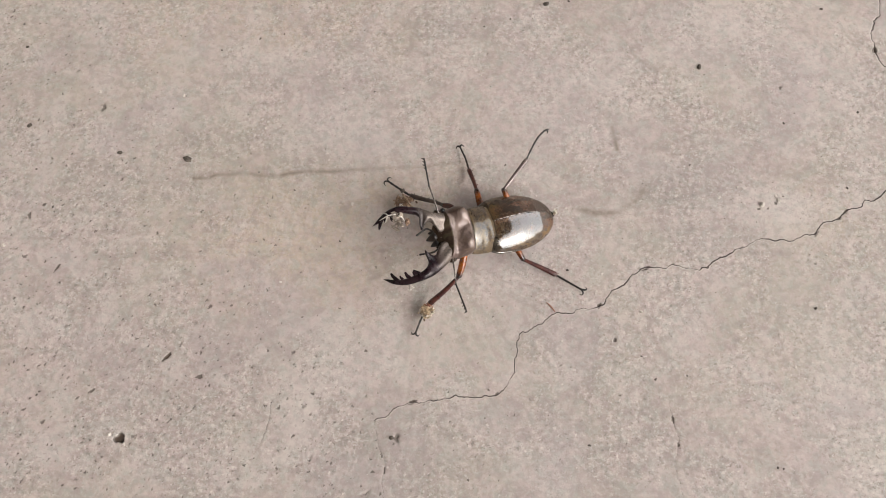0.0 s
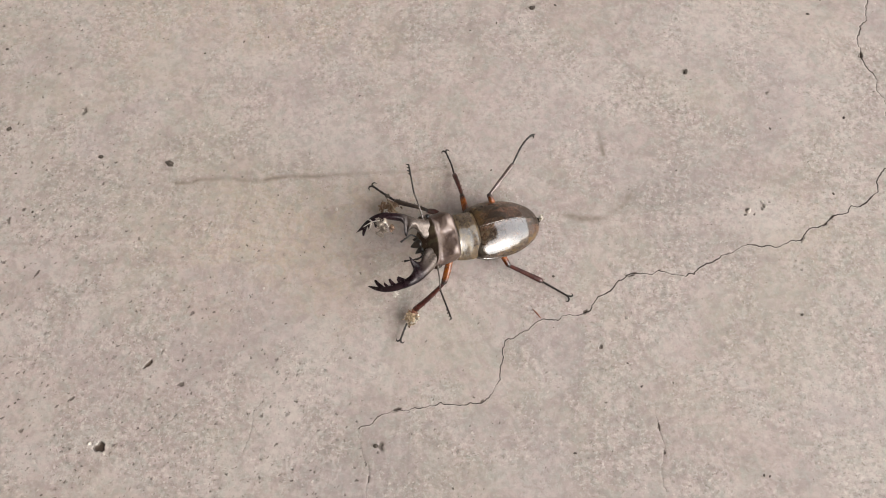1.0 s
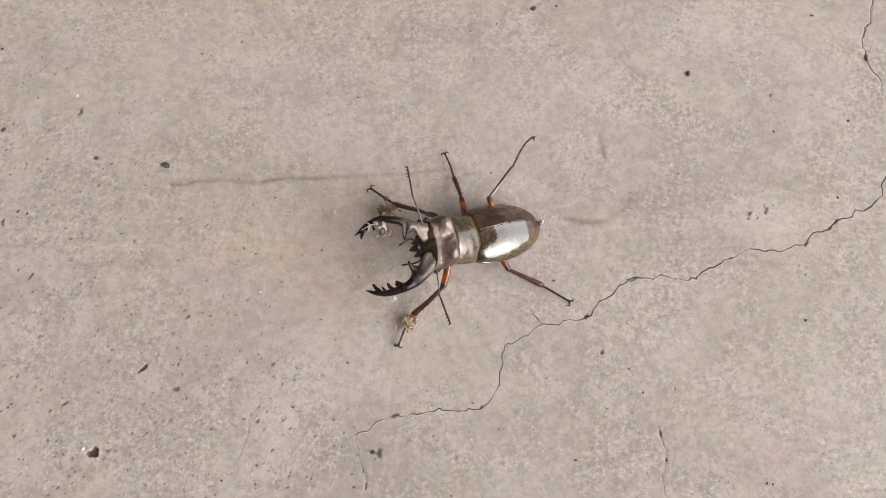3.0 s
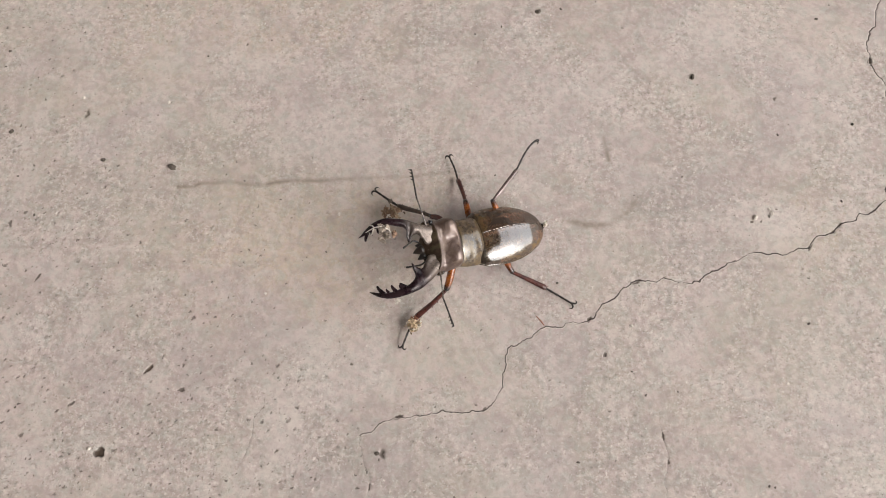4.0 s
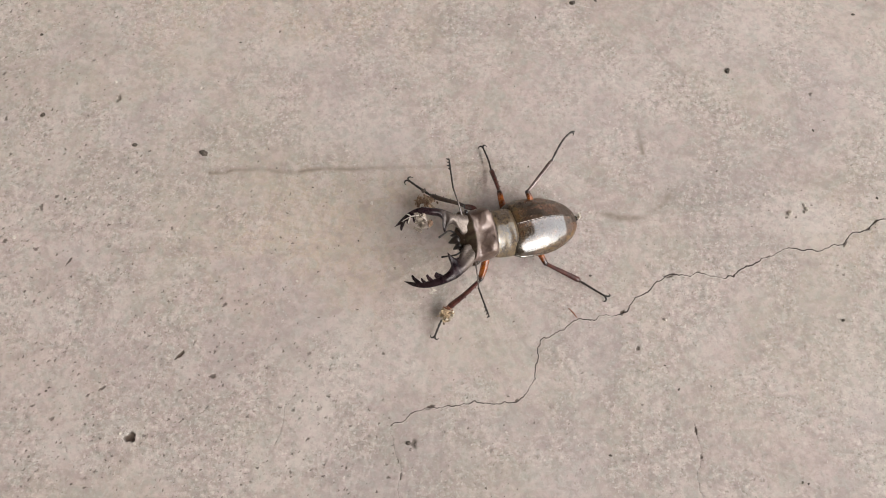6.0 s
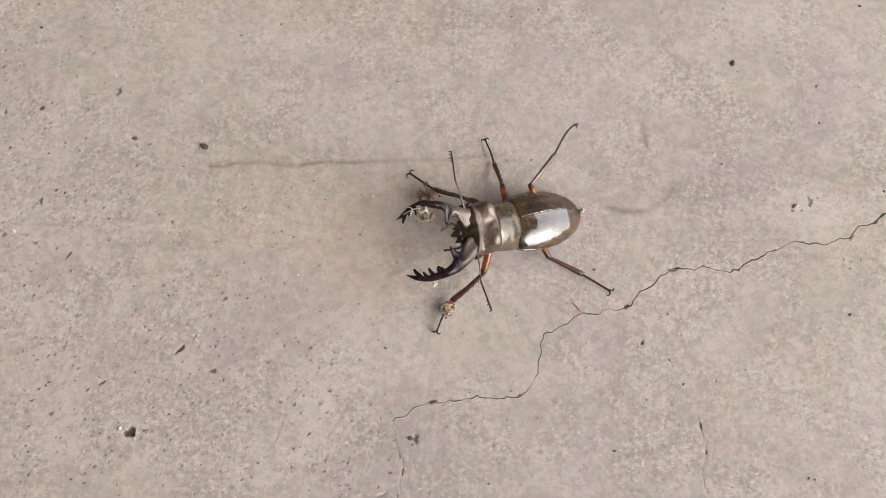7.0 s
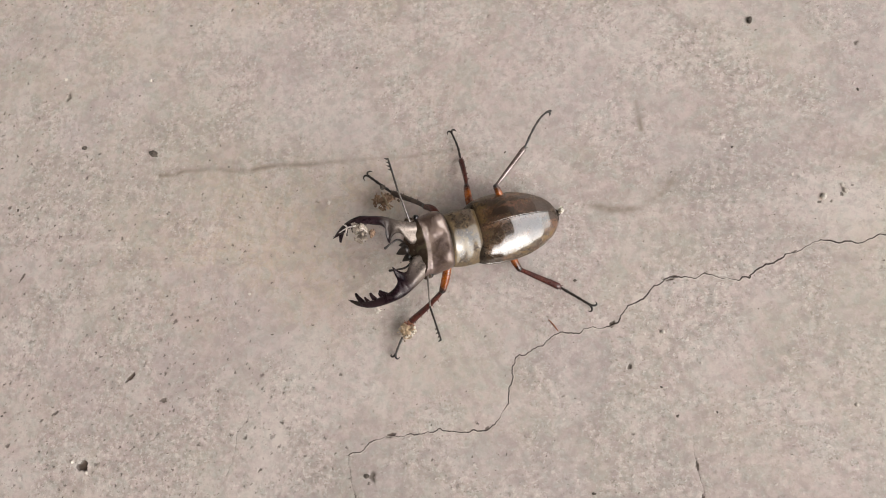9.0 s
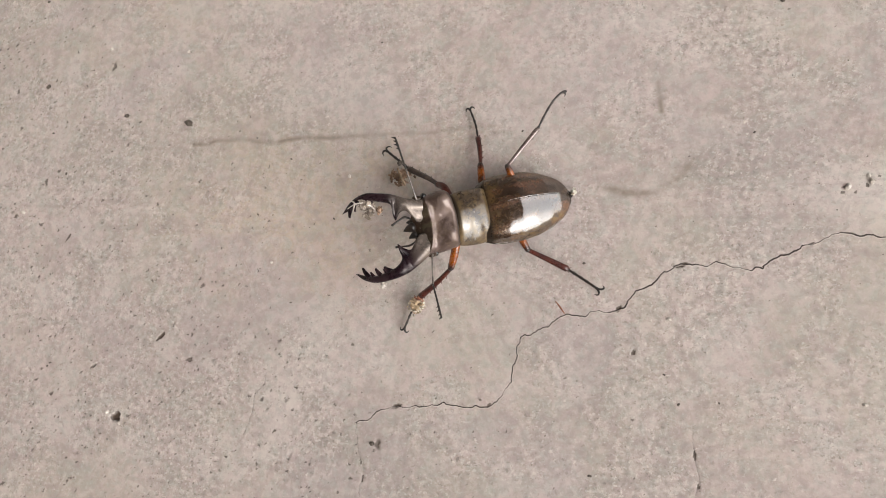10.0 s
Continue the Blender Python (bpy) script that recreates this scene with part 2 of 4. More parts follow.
CONCRETE = concrete()
ELYTRON = shell("bronze_wing_case", (0.020, 0.009, 0.006), (0.105, 0.046, 0.026), (0.215, 0.135, 0.045), 0.12, 0.20, 0.14, 0.9, fuzz=0.3, coat_ior=2.4, coat_rough=0.11, down=0.7, edge=0.95, relief=0.30, streaks=True, bronze=True)
PRONOTUM = shell("golden_pronotum", (0.022, 0.011, 0.006), (0.062, 0.036, 0.018), (0.185, 0.125, 0.052), 0.5, 0.26, 0.16, 0.8, fuzz=0.25, coat_ior=1.95, coat_rough=0.14, down=0.8, edge=0.95, relief=0.5, blotch=380.0, bronze=True)
HEAD = shell("grey_brown_head", (0.085, 0.055, 0.045), (0.205, 0.150, 0.130), (0.22, 0.16, 0.11), 0.3, 0.32, 0.28, 0.5, coat_ior=1.6, coat_rough=0.2, edge=0.95, relief=0.36)
# brown face turned from the light; that shade is included in its colour
BROW = shell("dark_shaded_face", (0.028, 0.017, 0.011), (0.075, 0.050, 0.034), (0.12, 0.11, 0.06), 0.3, 0.40, 0.15, 0.2)
HORN = shell("dark_mandible", (0.008, 0.004, 0.006), (0.022, 0.011, 0.014), (0.08, 0.055, 0.05), 0.12, 0.24, 0.10, 0.30, root=(0.155, 0.124, 0.104))
BELLY = plain("dark_underside", (0.012, 0.008, 0.006), (0.04, 0.026, 0.016), 300, 0.8)
ORANGE = plain("orange_femur", (0.085, 0.019, 0.006), (0.31, 0.080, 0.010), 300, 0.28, 0.0, 0.35, 0.1, ends=True)
RUST = plain("red_brown_tibia", (0.040, 0.010, 0.008), (0.085, 0.021, 0.013), 400, 0.33, 0.0, 0.4, 0.15)
DUSTY = plain("dusty_tibia", (0.035, 0.021, 0.016), (0.09, 0.057, 0.040), 420, 0.5, 0.0, 0.1, 0.3)
# hind shin: its bright sheen is put into a pale base colour
PALE = plain("sheen_toned_tibia", (0.11, 0.075, 0.064), (0.24, 0.185, 0.165), 300, 0.22, 0.4, 0.6, 0.1)
# first antenna joint: the glint along it is painted as a pale tone
SCAPE = plain("glint_toned_antenna_joint", (0.085, 0.066, 0.055), (0.20, 0.165, 0.14), 500, 0.25, 0.2, 0.7, 0.1)
BLACK = plain("black_cuticle", (0.006, 0.004, 0.003), (0.022, 0.013, 0.008), 500, 0.45, 0.0, 0.1, 0.15)
EYE = plain("black_eye", (0.006, 0.005, 0.005), (0.012, 0.01, 0.01), 900, 0.1, 0.0, 1.0, 0.05)
FIBRE = plain("pale_fibre", (0.19, 0.145, 0.11), (0.43, 0.36, 0.29), 600, 0.85, 0.0, 0.0, 0.5, crumbs=0.4)
FLAKE = plain("pale_flake", (0.34, 0.27, 0.19), (0.62, 0.54, 0.44), 700, 0.9, 0.0, 0.0, 0.6, 0.0002, crumbs=0.6)
STRAW = plain("tan_leaf_shreds", (0.18, 0.100, 0.058), (0.36, 0.24, 0.155), 500, 0.8, 0.0, 0.0, 0.5, 0.0002, crumbs=0.5)
SOIL = plain("crumbly_soil", (0.21, 0.135, 0.075), (0.46, 0.35, 0.23), 600, 0.95, 0.0, 0.0, 0.7, 0.0003, crumbs=0.8)
CRUMB = plain("brown_crumb", (0.13, 0.075, 0.045), (0.28, 0.18, 0.12), 600, 0.85, 0.0, 0.0, 0.6, 0.0002, crumbs=0.8)
GRIT = plain("dark_grit", (0.055, 0.043, 0.035), (0.16, 0.128, 0.10), 900, 0.8, 0.0, 0.0, 0.5, crumbs=0.4)
QUARTZ = plain("pale_grit", (0.50, 0.44, 0.38), (0.68, 0.62, 0.55), 900, 0.7, 0.0, 0.0, 0.4)
BARK = plain("red_bark", (0.20, 0.075, 0.045), (0.33, 0.14, 0.08), 900, 0.8, 0.0, 0.0, 0.4)
# surfaces of unseen walls and ceiling, added only to steer light and reflections
BLOCKER_WALL = plain("dark_blocker_wall", (0.05, 0.036, 0.025), (0.08, 0.058, 0.04), 3, 0.8, 0.0, 0.0, 0.2, 0.002)
BOUNCE_WALL = plain("pale_bounce_wall", (0.70, 0.66, 0.60), (0.76, 0.72, 0.66), 3, 0.8, 0.0, 0.0, 0.2, 0.002)
BLOCKER_CEILING = plain("dark_blocker_ceiling", (0.065, 0.055, 0.046), (0.095, 0.082, 0.070), 4, 0.6, 0.0, 0.0, 0.2, 0.002)
BROWN_BLOCKER = plain("brown_blocker_wall", (0.128, 0.112, 0.096), (0.175, 0.155, 0.135), 4, 0.6, 0.0, 0.0, 0.2, 0.002)

MM = 0.001


# ---------------------------------------------------------------- mesh tools
class Shape:
    """Gathers vertices in millimetres and faces."""

    def __init__(self):
        self.v, self.f = [], []

    def add(self, verts, faces):
        n = len(self.v)
        self.v += [Vector(p) for p in verts]
        self.f += [tuple(i + n for i in face) for face in faces]
        return self

    def grid(self, rows, close=False):
        """Rows of points, joined to a sheet; close: each row is a ring."""
        n, m = len(rows), len(rows[0])
        faces = []
        for i in range(n - 1):
            for j in range(m if close else m - 1):
                k = (j + 1) % m
                faces.append((i * m + j, i * m + k, (i + 1) * m + k, (i + 1) * m + j))
        return self.add([p for row in rows for p in row], faces)

    def tube(self, pts, radii, up=(0, 0, 1), sides=12, steps=5, flat=1.0, knots=0.0):
        """A tapered tube along a smooth line. flat: its height as a share of its width; knots: swelling at each given point."""
        pts = [Vector(p) for p in pts]
        line, size = [], []
        for i in range(len(pts) - 1):
            a, b, c, d = pts[max(i - 1, 0)], pts[i], pts[i + 1], pts[min(i + 2, len(pts) - 1)]
            for k in range(steps):
                t = k / steps
                line.append(0.5 * (2 * b + (c - a) * t + (2 * a - 5 * b + 4 * c - d) * t * t + (3 * b - a - 3 * c + d) * t ** 3))
                size.append((radii[i] * (1 - t) + radii[i + 1] * t) * (1 + knots * (math.cos(t * math.tau) * 0.5)))
        line.append(pts[-1])
        size.append(radii[-1])
        rows = []
        for i, p in enumerate(line):
            way = (line[min(i + 1, len(line) - 1)] - line[max(i - 1, 0)]).normalized()
            side = way.cross(Vector(up)).normalized()
            top = side.cross(way)
            rows.append([p + size[i] * (math.cos(a) * side + flat * math.sin(a) * top) for a in (k * math.tau / sides for k in range(sides))])
            if i == 0 or i == len(line) - 1:
                s = -1 if i == 0 else 1
                cap = [p + s * way * size[i] * 0.45 + 0.55 * (q - p) for q in rows[-1]]
                end = [p + s * way * size[i] * 0.6 for q in rows[-1]]
                rows = [end, cap] + rows if i == 0 else rows + [cap, end]
        return self.grid(rows, True)

    def cone(self, a, b, r, sides=7, bend=(0, 0, 0)):
        a, b = Vector(a), Vector(b)
        mid = (a + b) / 2 + Vector(bend)
        up = (0, 0, 1) if abs((b - a).normalized().z) < 0.9 else (1, 0, 0)
        return self.tube([a, mid, b], [r, r * 0.62, r * 0.08], up, sides, 3)

    def ball(self, c, r, seed=0, rough=0.0, n=10, squash=(1, 1, 1), turn=None):
        rows = []
        for i in range(n + 1):
            th = math.pi * i / n
            row = []
            for j in range(2 * n):
                ph = math.tau * j / (2 * n)
                d = Vector((math.sin(th) * math.cos(ph), math.sin(th) * math.sin(ph), math.cos(th)))
                k = 1 + rough * (noise.noise(d * 1.6 + Vector((seed * 7.1, seed, 3))) + 0.5 * noise.noise(d * 4.3 + Vector((seed, 9, seed * 3))))
                p = Vector((d.x * squash[0], d.y * squash[1], d.z * squash[2])) * r * k
                row.append(Vector(c) + (turn @ p if turn else p))
            rows.append(row)
        return self.grid(rows, True)


def part(name, shape, material, parent=None, label="", base=(0, 0, 0), smooth=True):
    """One mesh object of a shape given in millimetres, under a thing or part, whose base it shares."""
    me = bpy.data.meshes.new(name)
    base = Vector(base)
    me.from_pydata([(p - base) * MM for p in shape.v], [], shape.f)
    bm = bmesh.new()
    bm.from_mesh(me)
    bmesh.ops.remove_doubles(bm, verts=bm.verts, dist=2e-7)
    bmesh.ops.recalc_face_normals(bm, faces=bm.faces)
    bm.to_mesh(me)
    bm.free()
    if smooth:
        me.polygons.foreach_set("use_smooth", [True] * len(me.polygons))
    me.materials.append(material)
    ob = new(name, me)
    if parent:
        ob.parent = parent
    else:
        ob.location = base * MM
    return tagged(ob, label)


class Frame:
    """A leaning frame in millimetres: forward, side (to +y) and up."""

    def __init__(self, o, f, s):
        self.o, self.f = Vector(o), Vector(f).normalized()
        s = Vector(s)
        self.s = (s - s.dot(self.f) * self.f).normalized()
        self.u = self.s.cross(self.f)

    def __call__(self, f, s, u):
        return self.o + f * self.f + s * self.s + u * self.u


def table(x, rows):
    return float(np.interp(x, [r[0] for r in rows], [r[1] for r in rows]))


# ---------------------------------------------------------------- floor and unseen added shelter
def lattice(shape, cells, rng):
    """Smooth noise between -1 and 1 on a grid of that shape, with about that many cells across."""
    ny, nx = shape
    cy, cx = max(2, int(cells * ny / nx)), cells
    g = rng.uniform(-1, 1, (cy + 2, cx + 2))
    y, x = np.linspace(0, cy, ny), np.linspace(0, cx, nx)
    iy, ix = np.minimum(y.astype(int), cy), np.minimum(x.astype(int), cx)
    fy, fx = (y - iy)[:, None], (x - ix)[None, :]
    fy, fx = fy * fy * (3 - 2 * fy), fx * fx * (3 - 2 * fx)
    a, b = g[np.ix_(iy, ix)], g[np.ix_(iy, ix + 1)]
    c, d = g[np.ix_(iy + 1, ix)], g[np.ix_(iy + 1, ix + 1)]
    return (a * (1 - fx) + b * fx) * (1 - fy) + (c * (1 - fx) + d * fx) * fy


def ragged(points, rng, rounds=5, amount=0.105):
    """A line with its pieces broken and shifted to the side again and again."""
    pts = [np.array(p, float) for p in points]
    for _ in range(rounds):
        out = [pts[0]]
        for a, b in zip(pts, pts[1:]):
            d = b - a
            if np.hypot(*d) > 0.7:
                out.append((a + b) / 2 + np.array([-d[1], d[0]]) * rng.normal(0, amount))
            out.append(b)
        pts = out
    return pts


# Lines on the slab, in millimetres.
CRACK_MAIN = [(-17.6, -61.2), (-11.8, -57.4), (-6, -55), (5.5, -53.1), (18.4, -52.1), (22.5, -52.1), (26.1, -48.7), (29.3, -38.9), (30.2, -32.6), (31.1, -30.3),
              (36.3, -27.8), (43, -23.3), (52.8, -21.8), (57, -21.2), (59.4, -19.7), (63.7, -14.6), (69.2, -9.3), (75.4, -6.7), (80.7, -7.1), (86, -6.4), (92.4, -7.5),
              (97, -4.4), (101.8, -2.4), (106.8, 0.7), (112.8, 3.8), (119.4, 3.6), (128.1, 5.1), (132.9, 6.2), (137.2, 10.9), (142.2, 12.3), (144.3, 14.6), (151.6, 19.2),
              (161.9, 24.6), (163.4, 31.1), (166, 34), (173, 44)]
CRACK_UPPER = [(172, 122), (168.6, 103.8), (167, 95), (163.5, 88.9), (162.8, 79.1), (163.8, 75.5), (166.4, 72), (166.6, 66.1), (169.4, 61.5), (171, 52), (173, 44)]
CRACK_LEFT = [(-17.6, -61.2), (-16.8, -66.2), (-15, -71.4), (-13.5, -74.9), (-13.7, -77.5), (-14.4, -81), (-16, -92)]
CRACK_RIGHT = [(79.6, -55.5), (80.1, -57.7), (81, -61.5), (81.9, -65), (81.1, -69.4), (79.9, -72.9), (80.5, -77.1), (81.5, -88)]
DRAG_MARK = [(-89.3, 25.1), (-81.2, 26.4), (-70.9, 26.9), (-58.5, 26.4), (-38.2, 28.1), (-13.9, 30.1), (0.3, 31.6), (16.5, 32.9)]
ARC_MARK = [(51.4, 14.5), (56.3, 13.4), (61.2, 13.1), (66.1, 14.1), (70.1, 16.5), (73.2, 20.4), (75.8, 23.7)]
DASH_MARK = [(64.4, 47), (65.3, 42), (65.8, 38)]


def floor():
    """One concrete slab: finely worked where the beetle stands, and on to the horizon."""
    rng = np.random.default_rng(4)
    step = 0.36
    far = [300, 450, 800, 1500, 3000, 8000, 30000, 200000]
    cx, cy = np.arange(-204, 184, step), np.arange(-114, 136, step)
    nx, ny = len(cx), len(cy)
    X, Y = np.meshgrid(cx, cy)
    # relief
    Z = 0.10 * lattice((ny, nx), 14, rng) + 0.05 * lattice((ny, nx), 60, rng) + (0.05 * lattice((ny, nx), 190, rng) + 0.075 * lattice((ny, nx), 440, rng)) * (0.55 + 0.45 * lattice((ny, nx), 11, rng))
    side, width = np.full((ny, nx), 9.0), np.full((ny, nx), -2.0)
    near = np.full((ny, nx), 99.0)

    def window(x0, x1, y0, y1):
        i0, i1 = np.searchsorted(cx, (x0, x1))
        j0, j1 = np.searchsorted(cy, (y0, y1))
        return slice(j0, j1), slice(i0, i1)

    def line(points, half, thin=1.0):
        pts = ragged(points, rng)
        n = len(pts) - 1
        knots = np.arange(0, n + 10, 9)
        wide = half * (1.08 + 0.70 * np.interp(np.arange(n + 1), knots, rng.uniform(-1, 1, len(knots))))
        wide = wide * np.interp([p[0] for p in pts], [15, 70], [thin, 1.1])
        for a, b, w0, w1 in zip(pts, pts[1:], wide, wide[1:]):
            w = window(min(a[0], b[0]) - 3, max(a[0], b[0]) + 3, min(a[1], b[1]) - 3, max(a[1], b[1]) + 3)
            px, py, d = X[w] - a[0], Y[w] - a[1], b - a
            ln = max(np.hypot(*d), 1e-6)
            t = (px * d[0] + py * d[1]) / ln ** 2
            tc = np.clip(t, 0, 1)
            dist = np.hypot(px - tc * d[0], py - tc * d[1])
            sign = np.where(d[0] * py - d[1] * px > 0, 1.0, -1.0)
            closer = dist < near[w]
            near[w] = np.where(closer, dist, near[w])
            side[w] = np.where(closer, dist * sign, side[w])
            width[w] = np.where(closer, np.where(dist > 1.5, -1.0, w0 + (w1 - w0) * tc), width[w])

    line(CRACK_MAIN, 0.132, 0.76)
    line(CRACK_UPPER, 0.125)
    line(CRACK_LEFT, 0.012)
    line(CRACK_RIGHT, 0.02)
    line([(-55, -69), (-53.6, -64), (-53.2, -57.5), (-50.2, -53), (-49.8, -49.5)], 0.015)
    Z -= np.where(width > 0, 0.09 * np.exp(-(near / 0.3) ** 2), 0.0)

    stain, scrape = np.zeros((ny, nx)), np.zeros((ny, nx))

    def smear(field, points, half, strength):
        pts = ragged(points, rng, 2, 0.03)
        for k, (a, b) in enumerate(zip(pts, pts[1:])):
            f = k / (len(pts) - 1)
            w = window(min(a[0], b[0]) - 6, max(a[0], b[0]) + 6, min(a[1], b[1]) - 6, max(a[1], b[1]) + 6)
            px, py, d = X[w] - a[0], Y[w] - a[1], b - a
            tc = np.clip((px * d[0] + py * d[1]) / max(d @ d, 1e-9), 0, 1)
            dist = np.hypot(px - tc * d[0], py - tc * d[1])
            value = strength(f) * np.exp(-(dist / half) ** 2)
            field[w] = np.maximum(field[w], value)

    smear(stain, DRAG_MARK, 0.8, lambda f: 1.0 * (1 - f) ** 0.5 + 0.1)
    smear(stain, ARC_MARK, 1.1, lambda f: 0.80 + 0.15 * math.sin(9 * f))
    smear(stain, DASH_MARK, 0.75, lambda f: 0.85)
    smear(scrape, [(-47, -74), (-40, -58), (-37, -49)], 1.7, lambda f: 0.8)
    smear(scrape, [(-46, -72), (-45, -66), (-43.5, -59), (-42, -52), (-40, -48), (-37, -44)], 0.6, lambda f: 0.95)
    smear(scrape, [(-38, -36), (-31, -28)], 2.2, lambda f: 0.35)

    def blot(spots):
        field = np.zeros((ny, nx))
        wobble = 0.35 * lattice((ny, nx), 22, rng) + 0.2 * lattice((ny, nx), 60, rng)
        for x, y, a, b, k in spots:
            field = np.maximum(field, k * np.clip(1.25 - np.hypot((X - x) / a, (Y - y) / b) + wobble, 0, 1))
        return field

    # broad darker zones, then paler zones, of the slab
    dark_zone = blot([(85, 22, 26, 12, 0.8), (100, 30, 16, 20, 0.6), (-8, -76, 26, 22, 0.7), (5, 88, 22, 10, 0.8), (112, -8, 16, 12, 0.4), (-75, 40, 30, 10, 0.5), (55, -38, 18, 8, 0.3), (-105, 20, 40, 14, 0.4), (92, 6, 26, 12, 0.6), (112, -22, 32, 11, 0.45), (62, -66, 52, 24, 0.35), (30, -30, 26, 12, 0.3), (-62, 32, 26, 12, 0.35)])
    pale_zone = blot([(126, 14, 14, 12, 0.9), (135, -45, 14, 34, 0.6), (-33, 45, 22, 16, 0.7), (60, 70, 26, 14, 0.5), (150, 60, 12, 26, 0.5), (-45, -60, 10, 24, 0.6), (150, -62, 22, 34, 0.6), (-20, -40, 16, 12, 0.4), (-70, 75, 22, 12, 0.5), (108, 84, 44, 24, 0.5), (40, 46, 22, 12, 0.4)])
    tan = blot([(-45, 6, 62, 30, 0.8), (-22, 14, 46, 24, 1.0), (-70, 92, 60, 22, 0.7), (130, 12, 18, 14, 0.6)])
    rough = 1.0 - 0.72 * blot([(-25, 8, 60, 38, 1.0), (20, 60, 42, 22, 0.6), (5, -30, 42, 18, 0.8), (125, 10, 18, 14, 0.7), (-120, 70, 40, 25, 0.6)])

    pitted = 1 / (1 + np.exp((X + 55 + 0.9 * Y) / 22)) + blot([(125, -35, 40, 22, 0.45), (150, 40, 22, 40, 0.4), (-70, 62, 30, 16, 0.4)])

    # small holes where sand grains broke out, more of them in the roughest corner
    pit = np.zeros((ny, nx))
    count = 6500
    px = rng.uniform(-200, 180, count)
    py = rng.uniform(-112, 132, count)
    keep = rng.uniform(0, 1, count) < 0.05 + 0.9 / (1 + np.exp((px + 55 + 0.9 * py) / 22))
    for x, y, r, dp in zip(px[keep], py[keep], rng.gamma(1.5, 0.10, count)[keep] + 0.13, rng.uniform(0.25, 1.0, count)[keep]):
        w = window(x - 3 * r, x + 3 * r, y - 3 * r, y + 3 * r)
        turn, stretch = rng.uniform(0, math.pi), rng.uniform(0.55, 1.0)
        u = (X[w] - x) * math.cos(turn) + (Y[w] - y) * math.sin(turn)
        v = ((Y[w] - y) * math.cos(turn) - (X[w] - x) * math.sin(turn)) / stretch
        ang = np.arctan2(v, u)
        k = np.clip(1.35 - np.hypot(u, v) / (r * (1 + 0.35 * np.cos(2 * ang + 9 * x) + 0.3 * np.cos(3 * ang + 7 * y))), 0, 1)
        pit[w] = np.maximum(pit[w], k * dp)
        Z[w] -= 0.35 * r * k
    # one broken-out hole and a few long nicks
    for x, y, a, b, turn, deep in ((-103.0, -69.0, 2.1, 1.6, 0.5, 1.0), (-90.4, -41.3, 2.2, 0.62, 0.78, 1.0), (-134.6, -10, 1.9, 0.4, 1.05, 0.8), (62.4, -32.6, 0.9, 0.55, 1.3, 0.8),
                                   (-114.8, -53.5, 1.6, 0.5, 0.6, 0.6), (-78.4, -47.9, 1.4, 0.8, 0.2, 0.6), (80.3, -58.6, 1.2, 0.35, 1.7, 0.95), (81.6, -66.5, 1.0, 0.3, 1.5, 0.9),
                                   (73.6, -7.1, 2.0, 0.6, 0.35, 1.0), (-5.4, -54.8, 1.6, 0.6, 0.4, 0.9), (57.5, -20.6, 1.2, 0.6, 0.9, 0.9), (162.9, 79.6, 1.6, 0.8, 1.3, 1.0),
                                   (-14.7, -72.4, 1.1, 0.22, 1.9, 0.8), (-13.6, -76.8, 1.4, 0.26, 1.65, 0.9), (133.4, 6.6, 1.3, 0.5, 0.9, 0.9), (141.8, 12.2, 1.1, 0.5, 0.5, 0.9), (144.4, 14.8, 1.4, 0.5, 0.9, 1.0), (107.2, 0.8, 0.9, 0.35, 0.6, 0.8), (22.6, -51.6, 1.1, 0.4, 0.8, 0.8),
                                   (114.6, 15.4, 0.8, 0.4, 0.3, 0.6), (117.6, 15.6, 0.6, 0.4, 0.9, 0.6), (120.6, 17.6, 0.7, 0.4, 2.0, 0.7), (123.4, 20.2, 0.6, 0.3, 0.4, 0.6)):
        w = window(x - 2 * a, x + 2 * a, y - 2 * a, y + 2 * a)
        u = (X[w] - x) * math.cos(turn) + (Y[w] - y) * math.sin(turn)
        v = (Y[w] - y) * math.cos(turn) - (X[w] - x) * math.sin(turn)
        ang = np.arctan2(v / b, u / a)
        edge = 1 + 0.15 * np.cos(3 * ang + x) + 0.10 * np.cos(5 * ang + y)
        k = np.clip(4.0 * (edge - np.hypot(u / a, v / b)), 0, 1)
        pit[w] = np.maximum(pit[w], 1.25 * k * deep)
        Z[w] -= 0.8 * b * k * deep

    fade = np.minimum(np.minimum(X - cx[0], cx[-1] - X), np.minimum(Y - cy[0], cy[-1] - Y)).clip(0, 4) / 4
    Z *= fade
    xs = np.r_[[-v for v in far[::-1]], cx, far]
    ys = np.r_[[-v for v in far[::-1]], cy, far]
    full = len(ys), len(xs)
    pad = ((len(far), len(far)), (len(far), len(far)))
    GX, GY = np.meshgrid(xs, ys)
    co = np.stack([GX, GY, np.pad(Z, pad)], -1).reshape(-1, 3) * MM
    idx = np.arange(full[0] * full[1]).reshape(full)
    quads = np.stack([idx[:-1, :-1], idx[:-1, 1:], idx[1:, 1:], idx[1:, :-1]], -1).reshape(-1, 4)
    me = bpy.data.meshes.new("floor")
    me.vertices.add(len(co))
    me.vertices.foreach_set("co", co.ravel())
    me.loops.add(quads.size)
    me.loops.foreach_set("vertex_index", quads.ravel().astype(np.int32))
    me.polygons.add(len(quads))
    me.polygons.foreach_set("loop_start", np.arange(0, quads.size, 4, dtype=np.int32))
    me.update(calc_edges=True)
    me.polygons.foreach_set("use_smooth", [True] * len(quads))
